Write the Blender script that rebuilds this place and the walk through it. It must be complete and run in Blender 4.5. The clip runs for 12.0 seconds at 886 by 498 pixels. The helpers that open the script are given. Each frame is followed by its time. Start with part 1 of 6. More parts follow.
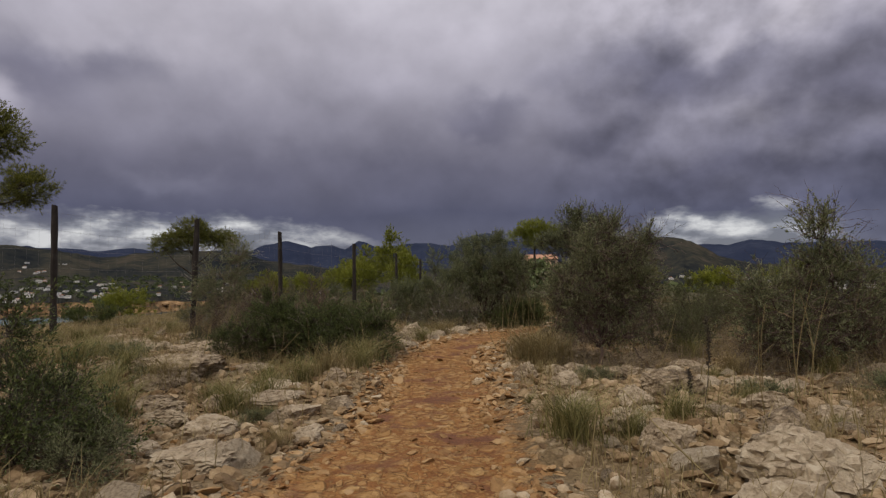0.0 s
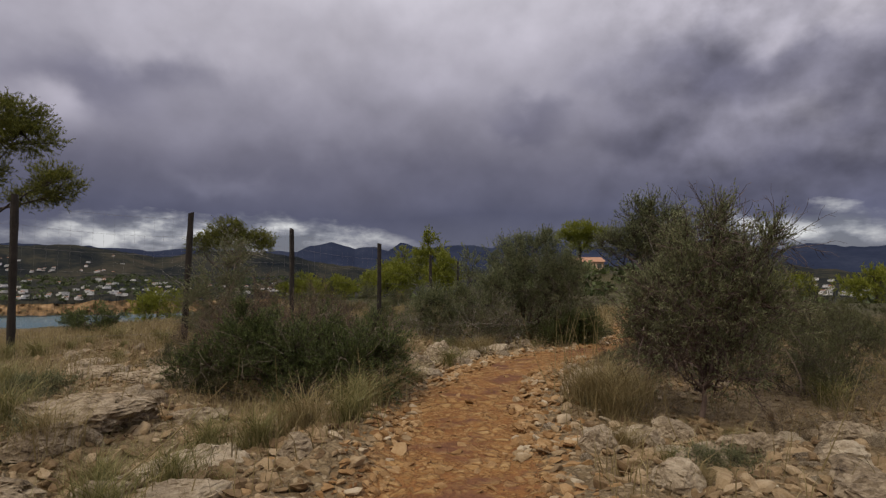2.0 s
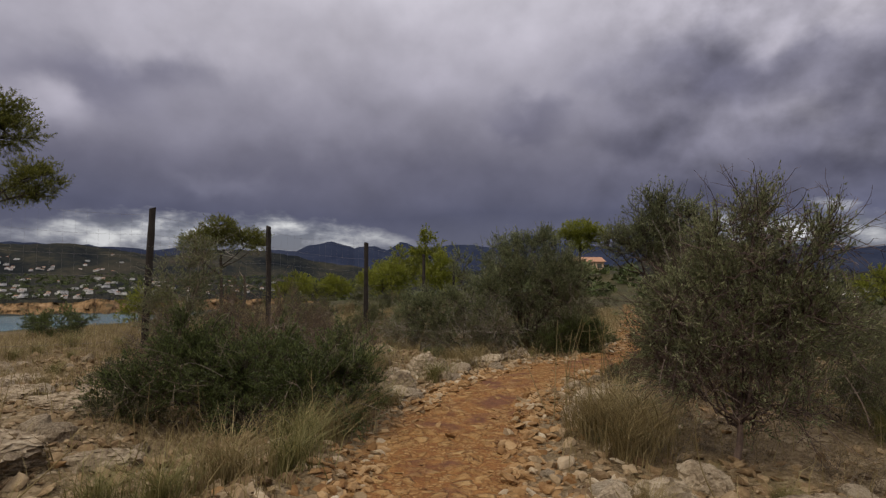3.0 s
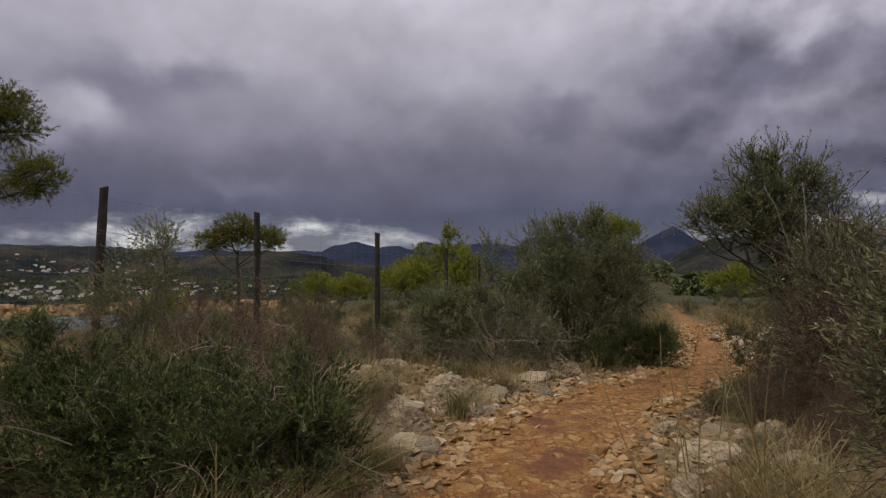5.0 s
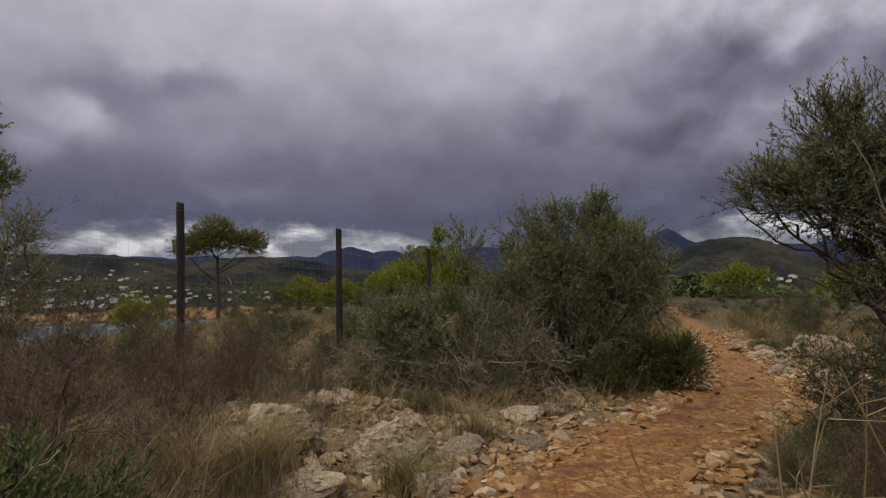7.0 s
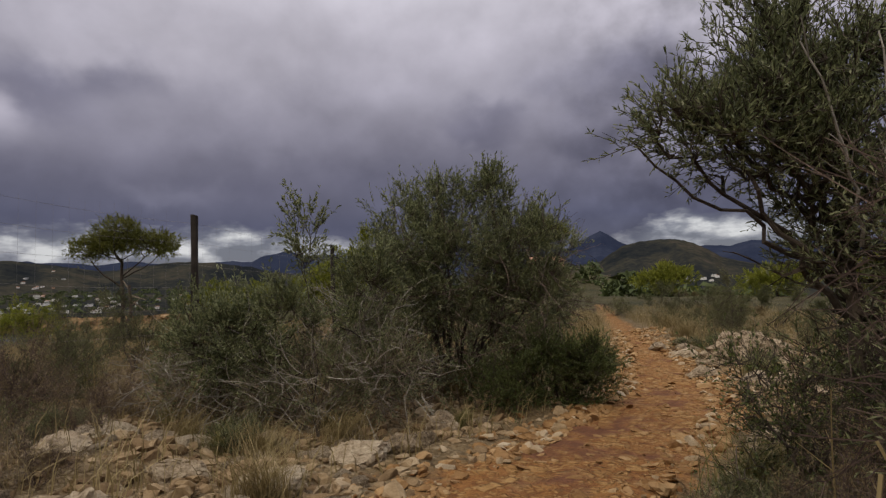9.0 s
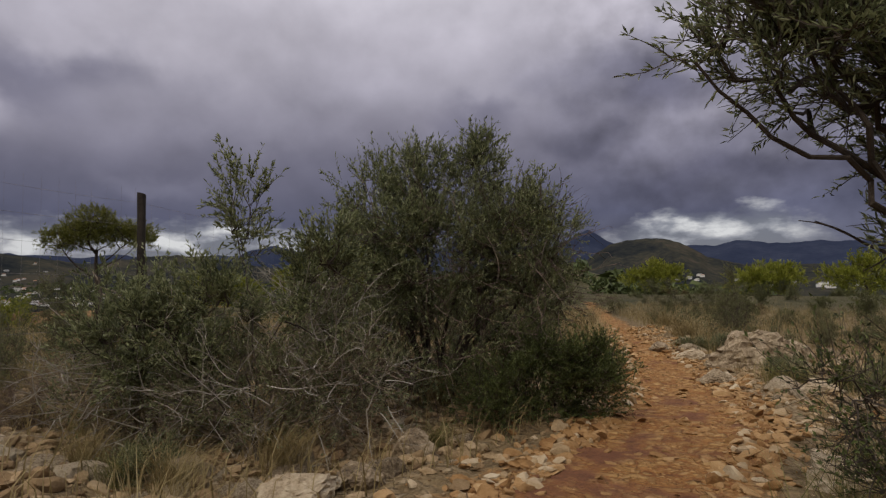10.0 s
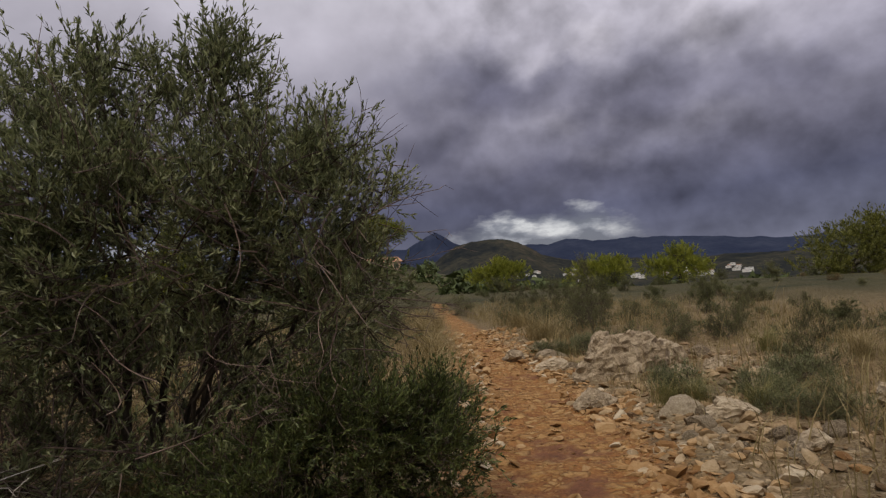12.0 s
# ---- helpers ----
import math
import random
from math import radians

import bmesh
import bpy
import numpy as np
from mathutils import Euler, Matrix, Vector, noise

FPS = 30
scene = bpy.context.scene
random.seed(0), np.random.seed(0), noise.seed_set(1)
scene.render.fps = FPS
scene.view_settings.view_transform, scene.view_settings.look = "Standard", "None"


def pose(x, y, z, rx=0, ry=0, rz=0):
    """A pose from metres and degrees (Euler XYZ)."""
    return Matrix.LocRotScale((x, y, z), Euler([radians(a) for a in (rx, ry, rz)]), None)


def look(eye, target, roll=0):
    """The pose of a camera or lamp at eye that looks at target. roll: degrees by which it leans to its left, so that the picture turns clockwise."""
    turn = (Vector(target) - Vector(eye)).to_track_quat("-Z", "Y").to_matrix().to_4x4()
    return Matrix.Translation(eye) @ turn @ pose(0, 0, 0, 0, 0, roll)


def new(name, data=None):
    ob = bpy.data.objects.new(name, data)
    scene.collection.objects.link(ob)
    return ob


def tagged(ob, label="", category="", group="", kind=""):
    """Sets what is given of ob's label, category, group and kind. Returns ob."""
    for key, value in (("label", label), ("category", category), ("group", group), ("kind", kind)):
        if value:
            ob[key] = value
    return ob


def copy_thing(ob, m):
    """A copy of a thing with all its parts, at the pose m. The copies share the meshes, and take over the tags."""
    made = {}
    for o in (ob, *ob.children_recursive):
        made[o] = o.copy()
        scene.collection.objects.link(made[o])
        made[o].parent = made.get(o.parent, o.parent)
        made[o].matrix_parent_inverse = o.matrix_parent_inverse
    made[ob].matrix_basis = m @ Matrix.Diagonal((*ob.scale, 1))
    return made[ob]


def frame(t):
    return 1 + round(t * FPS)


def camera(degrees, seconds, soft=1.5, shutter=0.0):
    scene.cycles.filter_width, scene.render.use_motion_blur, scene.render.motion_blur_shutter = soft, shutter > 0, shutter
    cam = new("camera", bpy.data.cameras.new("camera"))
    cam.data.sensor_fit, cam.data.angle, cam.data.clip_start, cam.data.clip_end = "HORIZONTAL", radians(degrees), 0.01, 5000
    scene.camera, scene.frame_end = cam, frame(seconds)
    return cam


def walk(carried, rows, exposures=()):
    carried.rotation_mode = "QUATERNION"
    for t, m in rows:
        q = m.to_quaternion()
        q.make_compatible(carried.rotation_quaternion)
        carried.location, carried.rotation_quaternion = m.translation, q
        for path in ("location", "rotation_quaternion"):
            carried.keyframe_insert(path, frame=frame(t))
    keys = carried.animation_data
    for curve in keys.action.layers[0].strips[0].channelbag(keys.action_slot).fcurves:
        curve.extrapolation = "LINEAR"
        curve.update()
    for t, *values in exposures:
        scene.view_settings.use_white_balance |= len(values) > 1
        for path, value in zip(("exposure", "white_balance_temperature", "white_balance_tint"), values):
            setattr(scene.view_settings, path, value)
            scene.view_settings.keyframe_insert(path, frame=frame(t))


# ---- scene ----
cam = camera(77.0, 12.0, soft=1.3)
PATH = [
    (0, (0.655, -0.621, 1.206), (0.527, 1.371, 1.321), -0.6),
    (0.5, (0.642, -0.032, 1.271), (0.458, 1.956, 1.389), -0.5),
    (1, (0.643, 0.597, 1.285), (0.397, 2.578, 1.403), -0.2),
    (1.5, (0.64, 1.177, 1.285), (0.365, 3.154, 1.406), -0.3),
    (2, (0.624, 1.749, 1.308), (0.346, 3.725, 1.431), 0.0),
    (2.5, (0.587, 2.234, 1.372), (0.308, 4.211, 1.497), -0.2),
    (2.9, (0.711, 2.735, 1.363), (0.405, 4.708, 1.48), 0.4),
    (3, (0.685, 2.858, 1.378), (0.408, 4.835, 1.499), 0.1),
    (3.2, (0.656, 3.114, 1.375), (0.368, 5.089, 1.497), 0.8),
    (4.8, (0.325, 4.942, 1.338), (-0.028, 6.907, 1.449), -0.1),
    (5, (0.341, 5.136, 1.327), (-0.02, 7.099, 1.445), -0.3),
    (5.5, (0.387, 5.67, 1.33), (0.012, 7.63, 1.454), -0.4),
    (6, (0.33, 6.147, 1.359), (-0.041, 8.108, 1.479), -0.6),
    (6.5, (0.341, 6.66, 1.355), (-0.018, 8.624, 1.478), -0.7),
    (6.7, (0.345, 6.848, 1.34), (-0.011, 8.812, 1.468), -0.7),
    (8.3, (0.755, 8.226, 1.263), (0.557, 10.211, 1.403), -2.0),
    (8.5, (0.786, 8.388, 1.239), (0.617, 10.377, 1.374), -1.5),
    (9, (1.056, 8.802, 1.177), (0.925, 10.793, 1.317), -1.8),
    (9.5, (1.059, 9.285, 1.158), (0.958, 11.278, 1.287), -1.2),
    (10, (1.08, 9.791, 1.102), (0.991, 11.785, 1.229), -1.2),
    (10.5, (1.174, 10.371, 1.107), (1.093, 12.365, 1.234), -1.2),
    (11, (1.195, 10.81, 1.121), (1.185, 12.805, 1.258), -2.3),
    (11.5, (1.407, 11.346, 1.065), (1.615, 13.331, 1.198), -3.4),
    (12, (1.664, 11.974, 1.072), (2.106, 13.921, 1.191), -4.1),
]
walk(cam, [(t, look(eye, target, roll)) for t, eye, target, roll in PATH])

# ---- world and light ----
SUN_AZ, SUN_EL = radians(-148), radians(49)


def nodes_of(tree):
    tree.nodes.clear()

    def add(kind, **values):
        n = tree.nodes.new(kind)
        for k, v in values.items():
            if k in ("operation", "blend_type", "data_type", "sky_type", "noise_dimensions", "feature", "distance", "attribute_name", "sun_disc", "vector_type", "normalize"):
                exec_set(n, k, v)
            else:
                n.inputs[k.replace("_", " ")].default_value = v
        return n
    return add, tree.links.new


def exec_set(n, k, v):
    if k == "operation": n.operation = v
    elif k == "blend_type": n.blend_type = v
    elif k == "data_type": n.data_type = v
    elif k == "sky_type": n.sky_type = v
    elif k == "noise_dimensions": n.noise_dimensions = v
    elif k == "feature": n.feature = v
    elif k == "distance": n.distance = v
    elif k == "attribute_name": n.attribute_name = v
    elif k == "sun_disc": n.sun_disc = v
    elif k == "normalize": n.normalize = v


def ramp(add, stops):
    n = add("ShaderNodeValToRGB")
    els = n.color_ramp.elements
    while len(els) < len(stops):
        els.new(0.5)
    for e, (p, c) in zip(els, stops):
        e.position = p
        e.color = (*c, 1) if len(c) == 3 else c
    return n


def math_node(add, link, op, a, b=None, c=None, clamp=False):
    n = add("ShaderNodeMath", operation=op)
    n.use_clamp = clamp
    for k, v in enumerate((a, b, c)):
        if v is None:
            continue
        if isinstance(v, (int, float)):
            n.inputs[k].default_value = v
        else:
            link(v, n.inputs[k])
    return n.outputs[0]


def make_world():
    w = bpy.data.worlds.new("storm_sky")
    scene.world = w
    w.use_nodes = True
    add, link = nodes_of(w.node_tree)
    co = add("ShaderNodeTexCoord")
    sep = add("ShaderNodeSeparateXYZ")
    link(co.outputs["Generated"], sep.inputs[0])
    x, y, z = sep.outputs
    m = lambda op, a, b=None, c=None, clamp=False: math_node(add, link, op, a, b, c, clamp)
    zc = m("MAXIMUM", z, 0.0)
    az = m("ARCTAN2", x, y)
    comb = add("ShaderNodeCombineXYZ")
    link(x, comb.inputs[0]), link(y, comb.inputs[1]), link(m("MULTIPLY", z, 1.2), comb.inputs[2])
    # cloud masses and finer tufts
    def tufts(scale, detail, lift=0.0, rough=0.45):
        n = add("ShaderNodeTexNoise", Scale=scale, Detail=detail, Roughness=rough)
        up = add("ShaderNodeVectorMath", operation="ADD")
        up.inputs[1].default_value = (0, 0, lift)
        link(comb.outputs[0], up.inputs[0])
        link(up.outputs[0], n.inputs["Vector"])
        return n.outputs[0]
    bigd = m("SUBTRACT", tufts(3.2, 4.0), 0.5)
    fined = m("SUBTRACT", tufts(9.0, 6.0), 0.5)
    # heaped clouds catch the light on their upper sides
    heap = m("SUBTRACT", tufts(8.0, 5.0, 0.0, 0.5), tufts(8.0, 5.0, 0.04, 0.5))
    heaped = m("ADD", 0.22, m("MULTIPLY", m("MULTIPLY", m("SUBTRACT", az, radians(4)), 4.0, clamp=True), 0.6))
    # deck: pale overhead, slate towards the horizon
    deck = ramp(add, [(0.0, (0.14, 0.145, 0.195)), (0.05, (0.115, 0.12, 0.17)), (0.12, (0.088, 0.092, 0.142)), (0.19, (0.135, 0.133, 0.185)),
                      (0.28, (0.25, 0.24, 0.30)), (0.42, (0.44, 0.42, 0.485)), (0.65, (0.85, 0.82, 0.89)), (1.0, (1.25, 1.22, 1.24))])
    link(m("ADD", zc, m("MULTIPLY", m("ADD", bigd, m("MULTIPLY", fined, 0.35)), 0.08)), deck.inputs[0])
    # single cloud banks: bearing, height, widths (degrees) and how much they darken or lighten
    waz = m("ADD", az, m("ADD", m("MULTIPLY", bigd, 0.20), m("MULTIPLY", fined, 0.22)))
    wel = m("ADD", m("ARCSINE", z), m("ADD", m("MULTIPLY", fined, 0.15), m("MULTIPLY", bigd, -0.08)))
    total = None
    for a0, e0, wa, we, gain in ((17.5, 19.5, 9.5, 3.6, -0.62), (12, 13.6, 4.5, 2.0, -0.38), (1.5, 16.2, 5.0, 1.6, -0.42), (-39, 17.5, 7, 2.4, -0.5), (-44, 14.0, 4.5, 2.4, 0.9), (-30, 22, 12, 3, 0.12), (33, 17, 7, 3.2, -0.45),
                                 (27, 21.5, 4, 2.2, 0.45), (25, 14.5, 4, 1.3, 0.35), (33, 11.5, 6, 1.3, 0.35), (24, 9.0, 10, 1.4, -0.25), (-29, 9.4, 5, 1.0, 0.4), (-20, 11.5, 10, 2.0, -0.12), (46, 16, 6, 3.0, -0.4), (42, 22, 4, 2.0, 0.3), (38, 13, 3, 1.2, 0.35),
                                 (70, 18, 14, 5, -0.4), (-75, 17, 15, 5, -0.4), (120, 16, 20, 6, -0.4), (-130, 16, 22, 6, -0.4), (180, 15, 20, 6, -0.4)):
        da = m("DIVIDE", m("SUBTRACT", waz, radians(a0)), radians(wa))
        de = m("DIVIDE", m("SUBTRACT", wel, radians(e0)), radians(we))
        q = m("ADD", m("MULTIPLY", da, da), m("MULTIPLY", de, de))
        bank = m("MULTIPLY", m("EXPONENT", m("MULTIPLY", m("POWER", q, 1.25), -1.0)), gain * 0.85)
        total = bank if total is None else m("ADD", total, bank)
    shape = m("ADD", m("ADD", 1.05, m("MULTIPLY", bigd, 0.3)), m("MULTIPLY", fined, 0.3))
    shape = m("ADD", shape, m("MULTIPLY", m("MULTIPLY", heap, heaped), 2.3))
    tone = add("ShaderNodeCombineXYZ")
    for k, hue in enumerate((1.0, 0.98, 0.84)):  # thick cloud is bluer
        link(m("MULTIPLY", shape, m("MAXIMUM", m("ADD", m("MULTIPLY", total, hue), 1.02), 0.3)), tone.inputs[k])
    cloud = add("ShaderNodeMix", data_type="RGBA", blend_type="MULTIPLY")
    cloud.inputs[0].default_value = 1.0
    link(deck.outputs[0], cloud.inputs[6]), link(tone.outputs[0], cloud.inputs[7])
    # breaks under the deck, all round the horizon
    def puffs(lift):
        n = add("ShaderNodeTexNoise", Scale=9.0, Detail=5.0, Roughness=0.55)
        st = add("ShaderNodeCombineXYZ")
        link(m("MULTIPLY", az, 1.1), st.inputs[0]), link(m("ADD", m("MULTIPLY", zc, 2.5), lift), st.inputs[1])
        link(st.outputs[0], n.inputs["Vector"])
        return n.outputs[0]
    low = puffs(0.0)
    wob = m("MULTIPLY", m("SUBTRACT", low, 0.5), 0.085)

    def break_at(a0, wa):
        d = m("DIVIDE", m("SUBTRACT", az, radians(a0)), radians(wa))
        d = m("MULTIPLY", d, d)
        return m("EXPONENT", m("MULTIPLY", m("MULTIPLY", d, d), -1.0))
    lobe = None
    for a0, wa in ((-30, 18), (23, 9.5), (-85, 20), (80, 18), (140, 20), (-150, 25)):
        b = break_at(a0, wa)
        lobe = b if lobe is None else m("MAXIMUM", lobe, b)
    top = m("ADD", m("MULTIPLY", lobe, 0.062), m("ADD", wob, 0.058))
    gap = m("MULTIPLY", m("SUBTRACT", top, zc), 38.0, clamp=True)
    gap = m("MULTIPLY", gap, lobe)
    tuft = ramp(add, [(0.25, (0.17, 0.175, 0.215)), (0.45, (0.30, 0.305, 0.35)), (0.6, (0.47, 0.47, 0.50)), (0.8, (0.72, 0.72, 0.73))])
    link(m("ADD", m("MULTIPLY", m("SUBTRACT", low, puffs(0.06)), 1.7), m("ADD", m("MULTIPLY", low, 0.7), m("MULTIPLY", zc, 1.1))), tuft.inputs[0])
    sky = add("ShaderNodeTexSky", sky_type="NISHITA", sun_disc=False)
    sky.sun_elevation, sky.sun_rotation = SUN_EL, SUN_AZ
    dim = add("ShaderNodeMix", data_type="RGBA", blend_type="MULTIPLY")
    dim.inputs[0].default_value = 1.0
    dim.inputs[7].default_value = (0.05, 0.05, 0.05, 1)
    link(sky.outputs[0], dim.inputs[6])
    bright = add("ShaderNodeMix", data_type="RGBA")
    bright.inputs[0].default_value = 0.12
    link(tuft.outputs[0], bright.inputs[6]), link(dim.outputs[2], bright.inputs[7])
    out = add("ShaderNodeMix", data_type="RGBA")
    link(gap, out.inputs[0]), link(cloud.outputs[2], out.inputs[6]), link(bright.outputs[2], out.inputs[7])
    bg = add("ShaderNodeBackground", Strength=1.0)
    link(out.outputs[2], bg.inputs[0])
    link(bg.outputs[0], add("ShaderNodeOutputWorld").inputs[0])


make_world()
sun = new("sun", bpy.data.lights.new("sun", "SUN"))
sun.data.energy, sun.data.angle, sun.data.color = 1.18, radians(12), (1.0, 0.87, 0.67)
sun.matrix_world = look((math.sin(SUN_AZ) * math.cos(SUN_EL) * 50, math.cos(SUN_AZ) * math.cos(SUN_EL) * 50, math.sin(SUN_EL) * 50), (0, 0, 0))

# ---- materials ----


def material(name, stops, scale=6.0, fine=60.0, rough=0.85, bump=0.3, bump_scale=40.0, island=0.0, obj_random=0.0, spec=0.3, translucent=0.0, world=False, dist=0.01):
    """Colour from two noises, and from a random number a leaf, stone or object."""
    mat = bpy.data.materials.new(name)
    mat.use_nodes = True
    add, link = nodes_of(mat.node_tree)
    m = lambda op, a, b=None, c=None, clamp=False: math_node(add, link, op, a, b, c, clamp)
    geo = add("ShaderNodeNewGeometry")
    co = add("ShaderNodeTexCoord")
    vec = geo.outputs["Position"] if world else co.outputs["Object"]
    a = add("ShaderNodeTexNoise", Scale=scale, Detail=4.0, Roughness=0.6)
    b = add("ShaderNodeTexNoise", Scale=fine, Detail=3.0, Roughness=0.6)
    link(vec, a.inputs["Vector"]), link(vec, b.inputs["Vector"])
    v = m("ADD", m("MULTIPLY", a.outputs[0], 0.65), m("MULTIPLY", b.outputs[0], 0.35))
    if island:
        v = m("ADD", v, m("MULTIPLY", m("SUBTRACT", geo.outputs["Random Per Island"], 0.5), island))
    if obj_random:
        info = add("ShaderNodeObjectInfo")
        v = m("ADD", v, m("MULTIPLY", m("SUBTRACT", info.outputs["Random"], 0.5), obj_random))
    r = ramp(add, stops)
    link(v, r.inputs[0])
    p = add("ShaderNodeBsdfPrincipled", Roughness=rough)
    p.inputs["Specular IOR Level"].default_value = spec
    link(r.outputs[0], p.inputs["Base Color"])
    if bump:
        n = add("ShaderNodeTexNoise", Scale=bump_scale, Detail=6.0, Roughness=0.65)
        link(vec, n.inputs["Vector"])
        bp = add("ShaderNodeBump", Strength=bump, Distance=dist)
        link(n.outputs[0], bp.inputs["Height"])
        link(bp.outputs[0], p.inputs["Normal"])
    shader = p.outputs[0]
    if translucent:
        t = add("ShaderNodeBsdfTranslucent")
        link(r.outputs[0], t.inputs[0])
        mx = add("ShaderNodeMixShader")
        mx.inputs[0].default_value = translucent
        link(p.outputs[0], mx.inputs[1]), link(t.outputs[0], mx.inputs[2])
        shader = mx.outputs[0]
    link(shader, add("ShaderNodeOutputMaterial").inputs[0])
    return mat


OLIVE_LEAF = material("olive_leaf", [(0.15, (0.068, 0.081, 0.034)), (0.5, (0.176, 0.195, 0.086)), (0.75, (0.267, 0.286, 0.137)), (0.95, (0.39, 0.397, 0.234))], 3, 30, 0.5, 0, island=0.7, spec=0.4, translucent=0.35)
GREY_LEAF = material("grey_leaf", [(0.2, (0.082, 0.092, 0.04)), (0.5, (0.185, 0.198, 0.092)), (0.8, (0.29, 0.298, 0.158))], 3, 30, 0.6, 0, island=0.7, spec=0.3, translucent=0.3)
MASTIC_LEAF = material("mastic_leaf", [(0.2, (0.034, 0.044, 0.013)), (0.5, (0.086, 0.112, 0.032)), (0.8, (0.155, 0.178, 0.056))], 3, 30, 0.55, 0, island=0.75, spec=0.35, translucent=0.3)
PINE_LEAF = material("pine_needles", [(0.2, (0.10, 0.115, 0.014)), (0.5, (0.215, 0.235, 0.028)), (0.8, (0.34, 0.34, 0.055))], 0.8, 6, 0.6, 0, island=0.5, spec=0.3, translucent=0.35)
DARK_PINE = material("dark_pine_needles", [(0.2, (0.05, 0.053, 0.012)), (0.5, (0.14, 0.145, 0.028)), (0.8, (0.24, 0.235, 0.052))], 0.8, 6, 0.6, 0, island=0.5, spec=0.3, translucent=0.3)
SCRUB_LEAF = material("scrub_leaf", [(0.15, (0.057, 0.063, 0.026)), (0.5, (0.127, 0.132, 0.055)), (0.8, (0.201, 0.196, 0.09))], 1.0, 12, 0.6, 0, island=0.55, obj_random=0.4, spec=0.3, translucent=0.3)
BARK = material("grey_bark", [(0.3, (0.035, 0.026, 0.018)), (0.6, (0.085, 0.067, 0.05)), (0.8, (0.15, 0.125, 0.098))], 8, 70, 0.9, 0.6, 60, island=0.3)
DEAD_WOOD = material("brushwood", [(0.3, (0.12, 0.09, 0.062)), (0.6, (0.225, 0.18, 0.13)), (0.85, (0.34, 0.29, 0.225))], 8, 60, 0.9, 0, island=0.5)
BLEACHED = material("bleached_twigs", [(0.3, (0.2, 0.175, 0.14)), (0.6, (0.33, 0.30, 0.25)), (0.85, (0.46, 0.43, 0.37))], 8, 60, 0.9, 0, island=0.5)
RED_TWIGS = material("reddish_brushwood", [(0.3, (0.05, 0.032, 0.026)), (0.6, (0.11, 0.076, 0.06)), (0.85, (0.21, 0.155, 0.125))], 8, 60, 0.9, 0, island=0.6)
DRY_BROWN = material("dry_brown_leaf", [(0.2, (0.095, 0.065, 0.03)), (0.5, (0.195, 0.145, 0.07)), (0.8, (0.29, 0.235, 0.125))], 4, 40, 0.8, 0, island=0.6, obj_random=0.4, translucent=0.25)
GRASS_DRY = material("dry_grass", [(0.2, (0.13, 0.095, 0.038)), (0.5, (0.26, 0.20, 0.088)), (0.8, (0.39, 0.315, 0.16))], 0.8, 20, 0.75, 0, island=0.5, translucent=0.3)
GRASS_GREEN = material("tussock_grass", [(0.2, (0.085, 0.08, 0.024)), (0.5, (0.18, 0.165, 0.055)), (0.8, (0.31, 0.27, 0.11))], 2, 20, 0.7, 0, island=0.6, translucent=0.3)
LIMESTONE = material("limestone", [(0.28, (0.07, 0.052, 0.036)), (0.4, (0.20, 0.15, 0.095)), (0.52, (0.34, 0.27, 0.18)), (0.66, (0.45, 0.375, 0.265)), (0.85, (0.54, 0.475, 0.36))], 9, 55, 0.92, 1.0, 34, obj_random=0.2, spec=0.2, dist=0.02)
CHIPS_PALE = material("pale_chips", [(0.1, (0.10, 0.062, 0.032)), (0.36, (0.21, 0.14, 0.072)), (0.55, (0.30, 0.215, 0.12)), (0.75, (0.385, 0.295, 0.185)), (0.95, (0.47, 0.395, 0.28))], 14, 70, 0.92, 0.6, 70, island=0.45, obj_random=0.4, spec=0.2)
CHIPS_OCHRE = material("ochre_chips", [(0.15, (0.12, 0.052, 0.019)), (0.42, (0.22, 0.12, 0.046)), (0.66, (0.31, 0.187, 0.082)), (0.95, (0.41, 0.28, 0.145))], 14, 70, 0.92, 0.6, 70, island=0.5, obj_random=0.4, spec=0.2)
POST_WOOD = material("weathered_post", [(0.3, (0.014, 0.011, 0.009)), (0.6, (0.04, 0.032, 0.025)), (0.85, (0.10, 0.085, 0.068))], 5, 60, 0.9, 0.8, 40, dist=0.012)
WIRE = material("rusty_wire", [(0.3, (0.10, 0.09, 0.085)), (0.7, (0.22, 0.2, 0.19))], 8, 60, 0.6, 0)
PLASTER = material("white_plaster", [(0.3, (0.62, 0.60, 0.55)), (0.7, (0.82, 0.8, 0.76))], 0.3, 3, 0.9, 0, obj_random=0.4)
PEACH = material("peach_plaster", [(0.3, (0.52, 0.36, 0.24)), (0.7, (0.66, 0.48, 0.33))], 0.3, 3, 0.9, 0)
TILE = material("clay_roof", [(0.3, (0.28, 0.13, 0.07)), (0.7, (0.42, 0.23, 0.14))], 0.5, 5, 0.9, 0, obj_random=0.4)
PANE = material("window_pane", [(0.3, (0.03, 0.035, 0.045)), (0.7, (0.06, 0.07, 0.08))], 1, 3, 0.2, 0, spec=0.6)
SHUTTER = material("dark_shutter", [(0.3, (0.06, 0.07, 0.05)), (0.7, (0.10, 0.11, 0.08))], 1, 8, 0.7, 0)
# wooded far range; the blue of distance haze is mixed into its colour
FAR_RIDGE = material("far_ridge_haze", [(0.3, (0.018, 0.024, 0.046)), (0.5, (0.026, 0.033, 0.058)), (0.7, (0.04, 0.048, 0.074))], 0.004, 0.03, 1.0, 0, spec=0, world=True)
